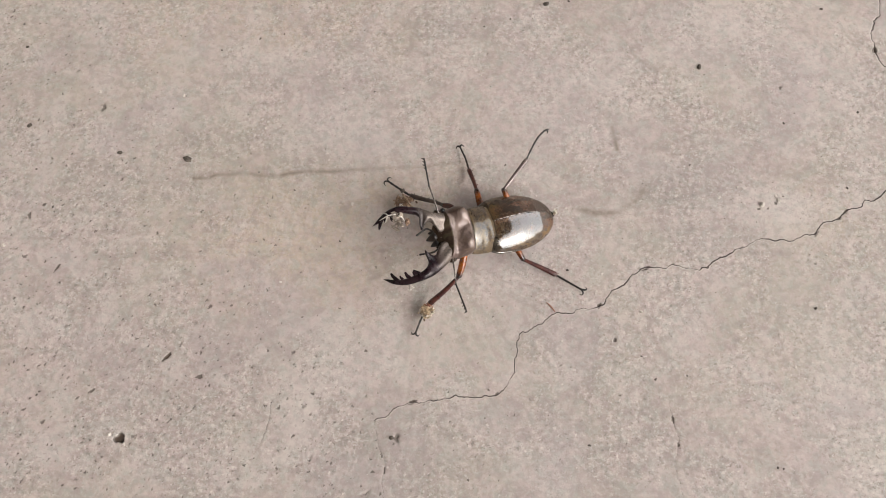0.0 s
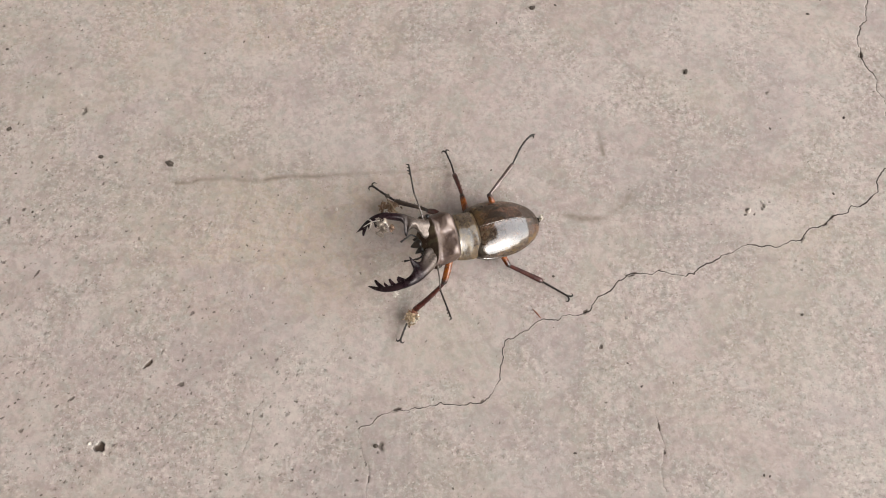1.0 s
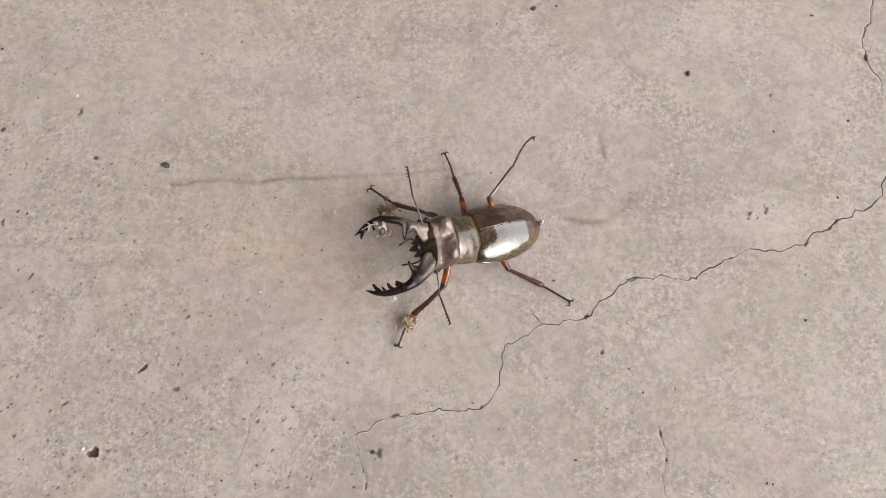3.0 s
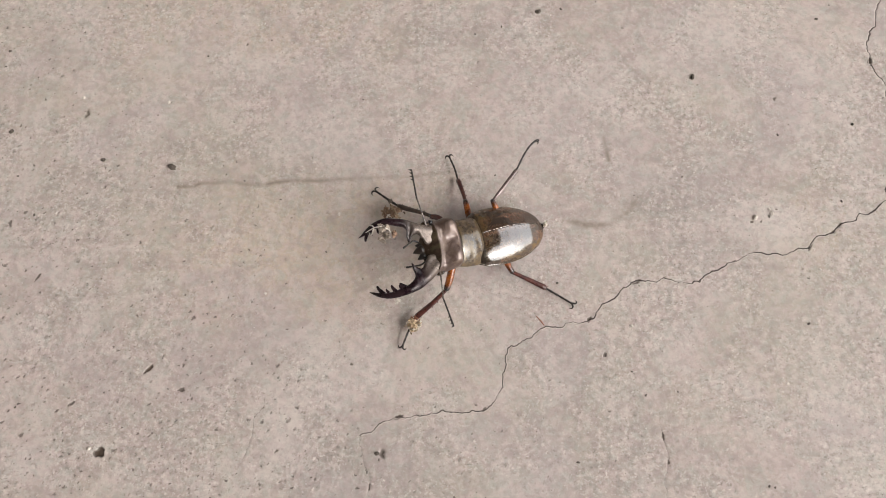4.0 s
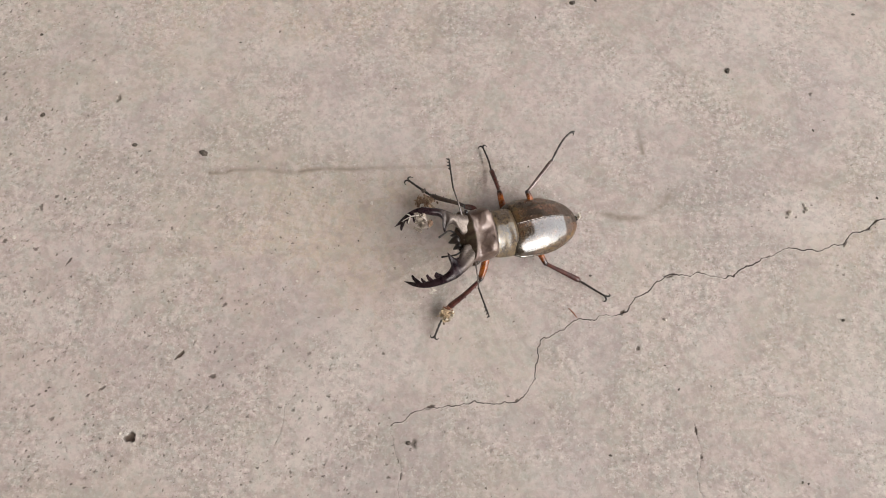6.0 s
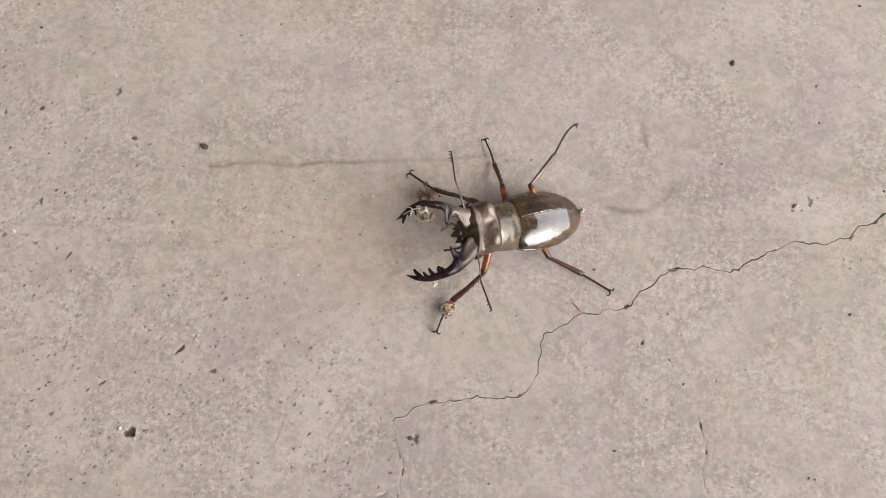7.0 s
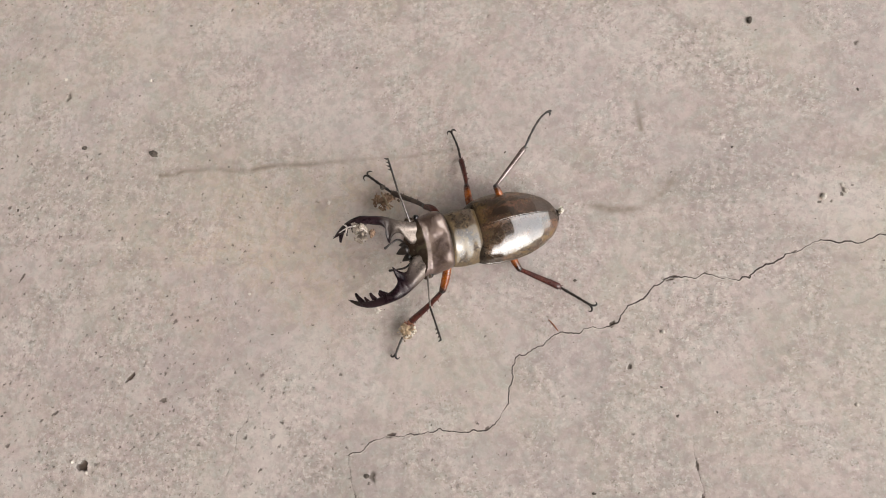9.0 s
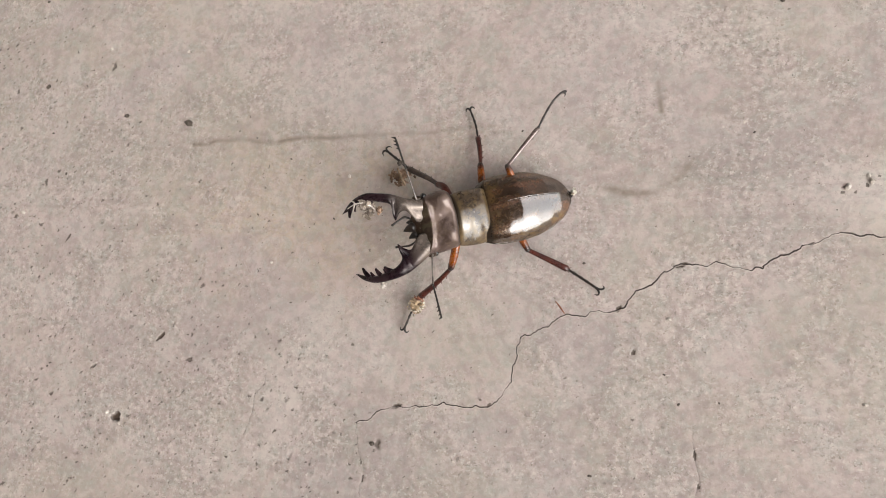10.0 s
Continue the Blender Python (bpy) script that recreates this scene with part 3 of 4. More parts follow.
    for name, field, rest in (("crack_side", side, 9.0), ("crack_width", width, -2.0), ("stain", stain, 0.0), ("scrape", scrape, 0.0), ("pit", pit, 0.0), ("dark_zone", dark_zone, 0.0), ("pale_zone", pale_zone, 0.0), ("tan", tan, 0.0), ("rough", rough, 1.0), ("pitted", pitted, 0.5)):
        layer = me.attributes.new(name, "FLOAT", "POINT")
        layer.data.foreach_set("value", np.pad(field, pad, constant_values=rest).ravel().astype(np.float32))
    me.materials.append(CONCRETE)
    return tagged(new("floor", me), "warm grey worn concrete slab with thin dark cracks", "floor", kind="structure")


def slab(name, lo, hi, material, label, category):
    """A plain block of wall or ceiling, in metres."""
    bm = bmesh.new()
    bmesh.ops.create_cube(bm, size=1)
    for v in bm.verts:
        v.co = [lo[k] if v.co[k] < 0 else hi[k] for k in range(3)]
    me = bpy.data.meshes.new(name)
    bm.to_mesh(me)
    bm.free()
    me.materials.append(material)
    return tagged(new(name, me), label, category, kind="structure")


floor()
# unseen pale wall, added to bounce fill into the shadows
slab("bounce_wall_west", (-2.2, -2.5, 0.0), (-2.0, 2.4, 2.6), BOUNCE_WALL, "unseen pale wall added to bounce fill light", "wall")
# two unseen walls, added to bound the sky opening mirrored in the wing cases
slab("blocker_wall_north", (-2.0, 2.2, 0.0), (2.6, 2.4, 2.6), BROWN_BLOCKER, "unseen brown wall added to block light from the north", "wall")
slab("blocker_wall_south", (-2.0, -2.5, 0.0), (1.5, -2.3, 2.6), BLOCKER_WALL, "unseen dark wall added to block light from the south", "wall")


def unseen_ceiling():
    """An unseen ceiling added to shape reflections, its open edge cut at a slant."""
    plan = [(-2.2, -2.5), (1.5, -2.5), (1.0, -0.6), (2.0, 1.6), (2.0, 2.4), (-2.2, 2.4)]
    n = len(plan)
    me = bpy.data.meshes.new("ceiling")
    me.from_pydata([(x, y, z) for z in (2.6, 2.75) for x, y in plan], [], [tuple(range(n))[::-1], tuple(range(n, 2 * n))] + [(k, (k + 1) % n, (k + 1) % n + n, k + n) for k in range(n)])
    me.materials.append(BLOCKER_CEILING)
    tagged(new("ceiling", me), "unseen dark ceiling added to block light from above", "ceiling", kind="structure")


unseen_ceiling()


# ---------------------------------------------------------------- the beetle
ELY = Frame((43.2, 12.1, 1.7), (-0.882, -0.32, 0.346), (-0.353, 0.935, -0.033))
PRO = Frame((19.0, 2.0, 13.5), (-0.78, -0.34, 0.53), (-0.28, 0.93, 0.22))
HED = Frame((6.0, -4.2, 24.8), (-0.913, -0.406, 0.04), (-0.382, 0.886, 0.263))
BASE = (25.0, 4.0, 0.0)

beetle = tagged(new("stag_beetle"), "bronze-brown male stag beetle rearing up on bare concrete", "beetle")
beetle.location = Vector(BASE) * MM


def bug(name, shape, material, parent=None, label=""):
    ob = part(name, shape, material, None, label, BASE)
    ob.parent = parent or beetle
    ob.location = (0, 0, 0)
    return ob


def weigh(ob, name, rule):
    """Writes rule(point in millimetres) between 0 and 1 to the part's vertices."""
    layer = ob.data.attributes.new(name, "FLOAT", "POINT")
    for v, value in zip(ob.data.vertices, layer.data):
        value.value = max(0.0, min(1.0, rule(v.co / MM + Vector(BASE))))


def local(frame_, p):
    d = p - frame_.o
    return d.dot(frame_.f), d.dot(frame_.s), d.dot(frame_.u)


def ramp(x, a, b):
    return max(0.0, min(1.0, (x - a) / (b - a)))


ELY_HALF = [(2.1, 0.3), (2.3, 1.6), (2.9, 3.1), (4.2, 4.8), (6.2, 6.4), (9.7, 8.2), (14.0, 9.6), (18.5, 10.2), (23.0, 10.2), (26.5, 9.7), (28.4, 8.8), (29.5, 8.0)]
ELY_RISE = [(2.1, 0.3), (2.6, 1.5), (3.4, 2.5), (6.0, 4.3), (10.0, 5.9), (15.0, 6.9), (18.0, 7.0), (22.0, 6.4), (25.5, 5.6), (28.2, 4.8), (29.0, 4.2), (29.5, 2.4)]


CREASE = 0.30


def wing_case(sign):
    rows = []
    for i in range(49):
        f = 2.1 + 27.4 * (1 - (1 - (i / 48) ** 1.35) ** 1.15)
        w, h = table(f, ELY_HALF), table(f, ELY_RISE)
        row = []
        for a in [0, 0.004, 0.012] + [j / 24 for j in range(1, 22)] + [0.895, 0.91, 0.925, 0.94, 0.955, 0.97, 0.985, 1.0]:
            th = a * radians(98)
            s = w * math.sin(th) ** 0.80 if a > 0 else 0.0
            u = h * max(math.cos(th), -0.2) ** 1.0 if math.cos(th) >= 0 else 2.0 * math.cos(th)
            u -= CREASE * s * (1 - min(1.0, s / w)) ** 1.3
            lip = ramp(a, 0.885, 0.95)
            s += 0.18 * lip * ramp(f, 2.1, 6.0)
            u += 0.30 * math.sin(ramp(a, 0.87, 1.0) * math.pi) * ramp(f, 2.1, 6.0)
            if 0.80 < a < 0.885:
                u -= 0.16 * math.sin((a - 0.80) / 0.085 * math.pi)
            bow = -0.09 * sign * s * max(0.0, (f - 19) / 9.6) ** 2
            row.append(ELY(f + bow, sign * (s + 0.05) - 0.25, u))
        rows.append(row)
    ob = bug("wing_case", Shape().grid(rows), ELYTRON)

    def front(f, s):
        return f + 0.09 * s * max(0.0, (min(f, 29) - 19) / 9.6) ** 2

    # dark suture; the shaded groove at the front edge is painted too
    def edge(p):
        f, s, u = local(ELY, p)
        return max(ramp(front(f, s), 26.4, 27.1), 0.85 * (1 - ramp(abs(s + 0.25), 0.05, 0.35)) * ramp(-s, 0.2, 0.3), 0.5 * (1 - ramp(f, 2.1, 4.2)))

    def down(p):
        f, s, u = local(ELY, p)
        w = table(f, ELY_HALF)
        q = (abs(s + 0.25)) / max(w, 0.5)
        return max(ramp(front(f, s), 22.0, 26.0) * (0.8 if sign > 0 else 0.4), math.exp(-((q - 0.90) / (0.12 if sign < 0 else 0.09)) ** 2) * ramp(f, 3, 7) * (1.0 if sign < 0 else 0.75) * (1 - ramp(f, 20, 25) * (sign < 0)))

    def streak(p):
        f, s, u = local(ELY, p)
        return 0.5 + 1.1 * noise.noise(Vector((f * 0.11, s * 0.62, 7.0))) + 0.5 * noise.noise(Vector((f * 0.3, s * 1.3, 2.0)))

    weigh(ob, "edge", edge)
    weigh(ob, "down", down)
    weigh(ob, "streak", streak)
    thick = ob.modifiers.new("thickness", "SOLIDIFY")
    thick.thickness, thick.offset = 0.00035, -1.0
    return ob


def hull(frame_, spans, rings=16):
    """A closed rounded body: rows of forward, half width, top, bottom, side shift."""
    rows = []
    for f, w, top, low, off in spans:
        row = []
        for k in range(2 * rings):
            a = math.tau * k / (2 * rings)
            c, s = math.cos(a), math.sin(a)
            row.append(frame_(f, off + w * math.copysign(abs(c) ** 0.85, c), (top if s > 0 else low) * math.copysign(abs(s) ** 0.9, s)))
        rows.append(row)
    return Shape().grid(rows, True)


def body():
    bug("abdomen", hull(ELY, [(0.7, 0.05, 0.05, 0.05, 0), (1.2, 0.7, 0.4, 0.5, 0), (2.8, 1.6, 0.6, 0.9, 0), (4.5, 4.2, 1.5, 1.7, 0), (9, 7.2, 2.5, 2.9, 0), (15, 8.9, 3.5, 4.3, 0), (21, 8.9, 4.0, 5.0, 0),
                              (25, 7.6, 3.6, 5.0, 0), (27.2, 5.0, 2.2, 4.0, 0), (28, 0.1, 0.1, 0.1, 0)]), BELLY, label="dark underside")
    bug("thorax", hull(Frame((23, 3, 10), (-0.75, -0.35, 0.5), (-0.35, 0.93, 0.05)), [(-5, 0.1, 0.1, 0.1, 0), (-3, 6, 1.0, 3.6, 0), (2, 6.8, 1.4, 4.8, 0), (7, 6.2, 1.6, 5, 0), (11, 5.2, 1.6, 4.5, 0),
                                                                                       (14, 3.0, 1.5, 2.5, 0), (15, 0.1, 0.1, 0.1, 0)]), BELLY)
    wing_case(1)
    wing_case(-1)
    bug("scutellum", Shape().ball(ELY(28.3, -0.25, 3.7), 1.0, 3, 0.05, 8, (1, 1, 0.45), Matrix((ELY.f, ELY.s, ELY.u)).transposed()), BELLY)
    # pronotum: a saddle-shaped shield
    rows = []
    for i in range(29):
        f = -1.5 + 11.7 * i / 28
        t = i / 28
        w = table(f, [(-1.5, 6.9), (-0.6, 7.5), (0.2, 7.8), (3, 8.0), (6, 7.9), (8.5, 7.5), (9.8, 6.9), (10.2, 6.3)])
        h = table(f, [(-1.5, 0.9), (-1.1, 2.5), (-0.4, 3.4), (0.6, 3.8), (3, 4.1), (6, 4.25), (8.2, 4.0), (9.2, 3.5), (10.2, 2.0)])
        low = table(f, [(-0.6, 3.0), (4, 5.5), (10.2, 3.0)])
        row = []
        for k in range(40):
            a = math.tau * k / 40
            c, s = math.cos(a), math.sin(a)
            u = h * (0.4 * abs(s) + 0.6 * (1 - abs(c) ** 1.35)) if s > 0 else -low * abs(s)
            if s > 0:
                u -= 0.25 * math.exp(-(c / 0.10) ** 2) * (0.5 + 0.5 * math.sin(t * math.pi))
            u += 0.22 * noise.noise(Vector((f * 0.35, c * 2.2, 4.0)))
            row.append(PRO(f - 0.5 * c * c * (1 - t), w * math.copysign(abs(c) ** 0.85, c), u))
        rows.append(row)
    mid = PRO(-1.3, 0, 0)
    rows = [[mid + 0.3 * (p - mid) for p in rows[0]]] + rows + [[PRO(10.3, 0, 0) + 0.3 * (p - PRO(10.2, 0, 0)) for p in rows[-1]]]
    shield = bug("pronotum", Shape().grid(rows, True), PRONOTUM, label="golden-brown downy pronotum")

    # dark rear joint, and a painted crescent of shade below the head
    def rim(p):
        f, s, u = local(PRO, p)
        f += 0.5 * (s / 8) ** 2 * (1 - ramp(f, -1.5, 10.2))
        return max(1 - ramp(f, -1.4, -0.75), ramp(f, 8.0, 8.5) * ramp(s, -3.0, -1.0))

    def down(p):
        f, s, u = local(PRO, p)
        return max(0.15 * ramp(s, -1.0, 4.0), 0.9 * (1 - ramp(f, -0.2, 0.4)), 0.9 * ramp(f, 7.5, 8.1), ramp(-s, 6.2, 7.4))

    weigh(shield, "edge", rim)
    weigh(shield, "down", down)


HEAD_FRONT = [(-8.6, 2.7), (-8.0, 2.3), (-6.1, 0.4), (-3.0, -1.0), (0.3, -1.8), (4.7, -2.3), (7.3, -2.0), (8.2, -1.8)]
HEAD_REAR = [(-8.6, -5.6), (-7.6, -7.1), (-4.7, -8.0), (-2.0, -8.5), (0.4, -8.9), (4.6, -9.1), (6.6, -8.7), (7.6, -7.6), (8.2, -6.0)]


def head():
    rows = []
    for i in range(53):
        a = i / 52
        row = []
        for j in range(57):
            s = -8.5 + 16.6 * j / 56
            q = abs(s + 0.2) / 8.3
            f = table(s, HEAD_REAR) * (1 - a) + table(s, HEAD_FRONT) * a
            u = 0.35 + 0.30 * q * q
            u += 0.65 * math.exp(-((1 - a) / 0.11) ** 2) * (0.75 + 0.25 * q)
            u -= 0.15 * math.exp(-((a - 0.62) / 0.22) ** 2) * (0.35 + 0.65 * q * q)
            u += 0.9 * math.exp(-((s - 4.9) / 2.1) ** 2 - ((a - 0.36) / 0.34) ** 2)
            u += 0.65 * math.exp(-((s + 4.6) / 2.4) ** 2 - ((a - 0.28) / 0.30) ** 2)
            u -= 0.45 * math.exp(-((s - 1.0) / 1.1) ** 2 - ((a - 0.30) / 0.35) ** 2)
            u -= 3.6 * max(0.0, (q - 0.72) / 0.28) ** 2.2
            u -= 1.3 * max(0.0, (0.14 - a) / 0.14) ** 1.8
            u += 0.24 * noise.noise(Vector((f * 0.42, s * 0.36, 2.0))) + 0.05 * noise.noise(Vector((f * 0.9, s * 0.7, 5.0)))
            row.append(HED(f, s, u))
        rows.append(row)
    # the face falls from the crest to the mouth
    drop = []
    for i in range(1, 15):
        t = i / 14
        row = []
        for j in range(57):
            s = -8.5 + 16.6 * j / 56
            q = abs(s + 0.2) / 8.3
            top = rows[52][j]
            end = HED(5.0 - 2.4 * q * q, s * 0.62 + 0.3, -2.3 - 1.2 * q * q)
            row.append(top.lerp(end, t) + HED.u * (0.55 * math.sin(t * math.pi) - 0.9 * (1 - abs(1 - 2 * t)) * (1 - q)) * 0.8)
        drop.append(row)
    crown = bug("head", Shape().grid(rows), HEAD, label="grey-brown head with a raised crest")
    # the shaded gap behind the head is painted onto its rear margin
    weigh(crown, "edge", lambda p: 1 - ramp(local(HED, p)[0] - table(local(HED, p)[1], HEAD_REAR), 0.05, 0.55))
    thick = crown.modifiers.new("thickness", "SOLIDIFY")
    thick.thickness, thick.offset = 0.0005, -1.0
    face = bug("face", Shape().grid([rows[52]] + drop), BROW, crown, "sloping brown face, darkened for its shade")
    thick = face.modifiers.new("thickness", "SOLIDIFY")
    thick.thickness, thick.offset = 0.0005, -1.0
    bug("head_underside", hull(Frame(HED(0, -0.2, -2.4), HED.f, HED.s), [(-8.2, 3.5, 0.2, 2.5, 0), (-6.5, 5.6, 0.6, 4.0, 0), (-3, 6.8, 0.8, 4.8, 0), (0, 7.0, 0.8, 4.6, 0), (2.5, 5.6, 0.3, 4.0, 0), (4.4, 3.0, 0.1, 2.6, 0), (4.9, 1.0, 0.1, 1.5, 0)]), BROW, crown)
    mouth = Shape()
    mouth.cone(HED(4.0, 1.0, -2.0), HED(7.0, 0.8, -2.0), 1.7, 9)
    mouth.cone(HED(4.0, -1.1, -2.2), HED(6.3, -1.6, -2.3), 1.3, 9)
    mouth.cone(HED(4.0, 2.4, -2.4), HED(5.6, 2.8, -2.6), 1.0, 9)
    bug("mouth_shield", mouth, BLACK, crown)
    for s in (-1, 1):
        bug("eye", Shape().ball(HED(0.6 if s < 0 else -1.6, s * 8.0, -2.2), 0.95, 2, 0.0), EYE, crown)
        bug("eye_ridge", Shape().ball(HED(1.6 if s < 0 else 0.2, s * 7.9, -1.5), 1.15, 6 + s, 0.35, 9, (1.2, 0.8, 0.8)), BROW, crown)
    bug("palp", Shape().tube([(2.6, -3.6, 22.0), (0.6, -2.3, 23.2), (-1.0, -2.0, 23.9), (-2.4, -3.2, 24.6), (-4.0, -4.7, 25.0)], [0.34, 0.27, 0.34, 0.25, 0.38], sides=8), BLACK, crown)
    bug("palp", Shape().tube([(3.6, -7.0, 22.6), (2.8, -8.8, 23.6), (1.6, -9.9, 24.0), (-0.6, -10.2, 23.4), (-2.9, -10.4, 22.6)], [0.34, 0.27, 0.34, 0.25, 0.38], sides=8), BLACK, crown)

    def jaw(line, rise, teeth):
        """A curved blade between its outer and inner edge, with a broad dished root and blunt teeth on the inner edge."""
        shape, rows = Shape(), []
        smooth = []
        for i in range(len(line) - 1):
            p = [np.array(line[max(0, min(len(line) - 1, k))], float) for k in (i - 1, i, i + 1, i + 2)]
            for k in range(5):
                t = k / 5
                smooth.append(0.5 * (2 * p[1] + (p[2] - p[0]) * t + (2 * p[0] - 5 * p[1] + 4 * p[2] - p[3]) * t * t + (3 * p[1] - p[0] - 3 * p[2] + p[3]) * t ** 3))
        smooth.append(np.array(line[-1], float))
        for n, (f0, s0, f1, s1, u, h) in enumerate([float(x) for x in p] for p in smooth):
            wide = math.hypot(f1 - f0, s1 - s0)
            row = []
            for k in range(28):
                c, z = math.cos(k * math.tau / 28), math.sin(k * math.tau / 28)
                g = 0.5 - 0.5 * c
                up = u + h * math.copysign(abs(z) ** 0.9, z) * (1 - 0.35 * max(0.0, (wide - 4.2) / 4) * g)
                if z > 0:
                    up -= 0.32 * h * ramp(wide, 4.0, 6.0) * math.exp(-((g - 0.62) / 0.22) ** 2)
                up += rise * g ** 2 * ramp(wide, 5.6, 8.0)
                row.append(HED(f0 + (f1 - f0) * g, s0 + (s1 - s0) * g, up))
            if n == 0:
                rows.append([sum(row, Vector()) / 28] * 28)
            rows.append(row)
        shape.grid(rows, True)
        for f0, s0, u0, f1, s1, u1, r in teeth:
            a, b = HED(f0, s0, u0), HED(f1, s1, u1)
            shape.tube([a, a.lerp(b, 0.35), a.lerp(b, 0.7) + HED.f * 0.1, b], [r, r * 0.72, r * 0.52, r * 0.34], HED.u, 12, 4, 0.62)
        ob = bug("mandible", shape, HORN, crown, "dark glossy toothed mandible, greyer at its root")
        layer = ob.data.attributes.new("root", "FLOAT", "POINT")
        for v, value in zip(ob.data.vertices, layer.data):
            x = (v.co / MM + Vector(BASE) - HED.o).dot(HED.f)
            value.value = max(0.0, min(1.0, (7.0 - x) / 4.5))
        return ob

    jaw([(-3.0, -6.5, -2.0, -2.2, -2.2, 2.0), (0.3, -7.2, 2.4, -1.5, -1.0, 2.2), (3.2, -8.6, 4.5, -3.1, 0.0, 2.0), (4.8, -9.3, 6.3, -4.7, 0.5, 1.8), (6.2, -9.8, 7.9, -3.6, 0.9, 1.6), (7.0, -10.1, 8.9, -2.0, 1.1, 1.45),
         (7.6, -10.3, 9.2, -3.8, 1.25, 1.45), (8.6, -10.6, 9.2, -6.1, 1.5, 1.5), (10, -10.8, 10.5, -7.4, 1.9, 1.4), (12, -10.9, 12.4, -8.1, 2.2, 1.25), (14, -10.85, 14, -8.25, 2.1, 1.15), (17, -10.55, 17, -8.35, 1.5, 1.0),
         (19.6, -9.85, 19.6, -7.95, 0.5, 0.85), (22.1, -8.4, 21.5, -7.2, -0.8, 0.6), (23.4, -7.05, 23.0, -6.35, -1.7, 0.35), (24.35, -5.85, 24.3, -5.75, -2.5, 0.06)], 1.2,
        [(13.2, -9.0, 2.0, 14.6, -6.8, 2.5, 1.15), (14.4, -9.0, 2.0, 15.0, -7.2, 2.3, 0.8), (16.6, -9.2, 1.5, 17.3, -6.4, 1.6, 1.0), (18.7, -8.7, 0.9, 19.2, -6.8, 0.8, 0.7), (20.5, -8.2, 0.0, 21.5, -5.0, -1.2, 1.0)])
    jaw([(-4.5, 6.6, -3.0, 2.4, -2.2, 2.0), (-0.8, 7.3, 1.6, 1.5, -0.9, 2.2), (1.2, 8.2, 2.8, 3.5, 0.0, 2.0), (2.7, 9.0, 3.8, 5.7, 0.7, 1.8), (4.0, 10.0, 5.6, 5.8, 1.2, 1.6), (4.7, 10.6, 7.4, 4.2, 1.5, 1.4),
         (5.3, 11.0, 7.4, 6.4, 1.7, 1.4), (6.2, 11.6, 6.8, 7.9, 2.0, 1.6), (7.6, 12.3, 7.5, 9.3, 2.4, 1.5), (9.6, 13.1, 9.3, 10.3, 2.8, 1.35), (11.7, 13.95, 11.5, 11.45, 3.0, 1.15), (14, 14.1, 14, 11.9, 2.8, 1.05),
         (16.4, 13.75, 16.2, 11.85, 2.2, 0.9), (18.8, 12.8, 18.4, 11.4, 1.1, 0.7), (20.3, 11.95, 20.1, 11.25, 0.1, 0.4), (21.5, 11.35, 21.5, 11.25, -0.7, 0.06)], -0.6,
        [(11.8, 12.2, 2.4, 12.4, 10.2, 2.0, 1.0), (14.6, 12.5, 2.0, 15.2, 10.4, 1.4, 0.85), (17.0, 12.0, 1.4, 17.3, 10.5, 0.9, 0.6), (18.4, 12.0, 0.7, 19.8, 9.6, -0.4, 0.85)])


def antenna(base, elbow, tip, comb):
    """Long first joint, beaded middle and a comb of flat plates at the end."""
    base, elbow, tip = Vector(base), Vector(elbow), Vector(tip)
    first = bug("antenna", Shape().tube([base, (base + elbow) / 2 + Vector((0.1, 0, 0.5)), elbow], [0.36, 0.21, 0.27], sides=8), SCAPE, label="thin black elbowed antenna")
    start = elbow.lerp(tip, 0.58)
    line = [elbow.lerp(start, k / 5) for k in range(6)]
    bug("stalk", Shape().tube(line, [0.28] * 6, sides=7, steps=4, knots=0.3), BLACK, first)
    way = (tip - elbow).normalized()
    shape = Shape().tube([start, start.lerp(tip, 0.5), tip], [0.28, 0.3, 0.22], sides=7)
    for k in range(4):
        at = start.lerp(tip, 0.15 + 0.27 * k)
        shape.cone(at, at + Vector(comb) * (0.85 + 0.2 * (k % 2)) + way * 0.5, 0.34, 7)
    bug("comb", shape, BLACK, first)


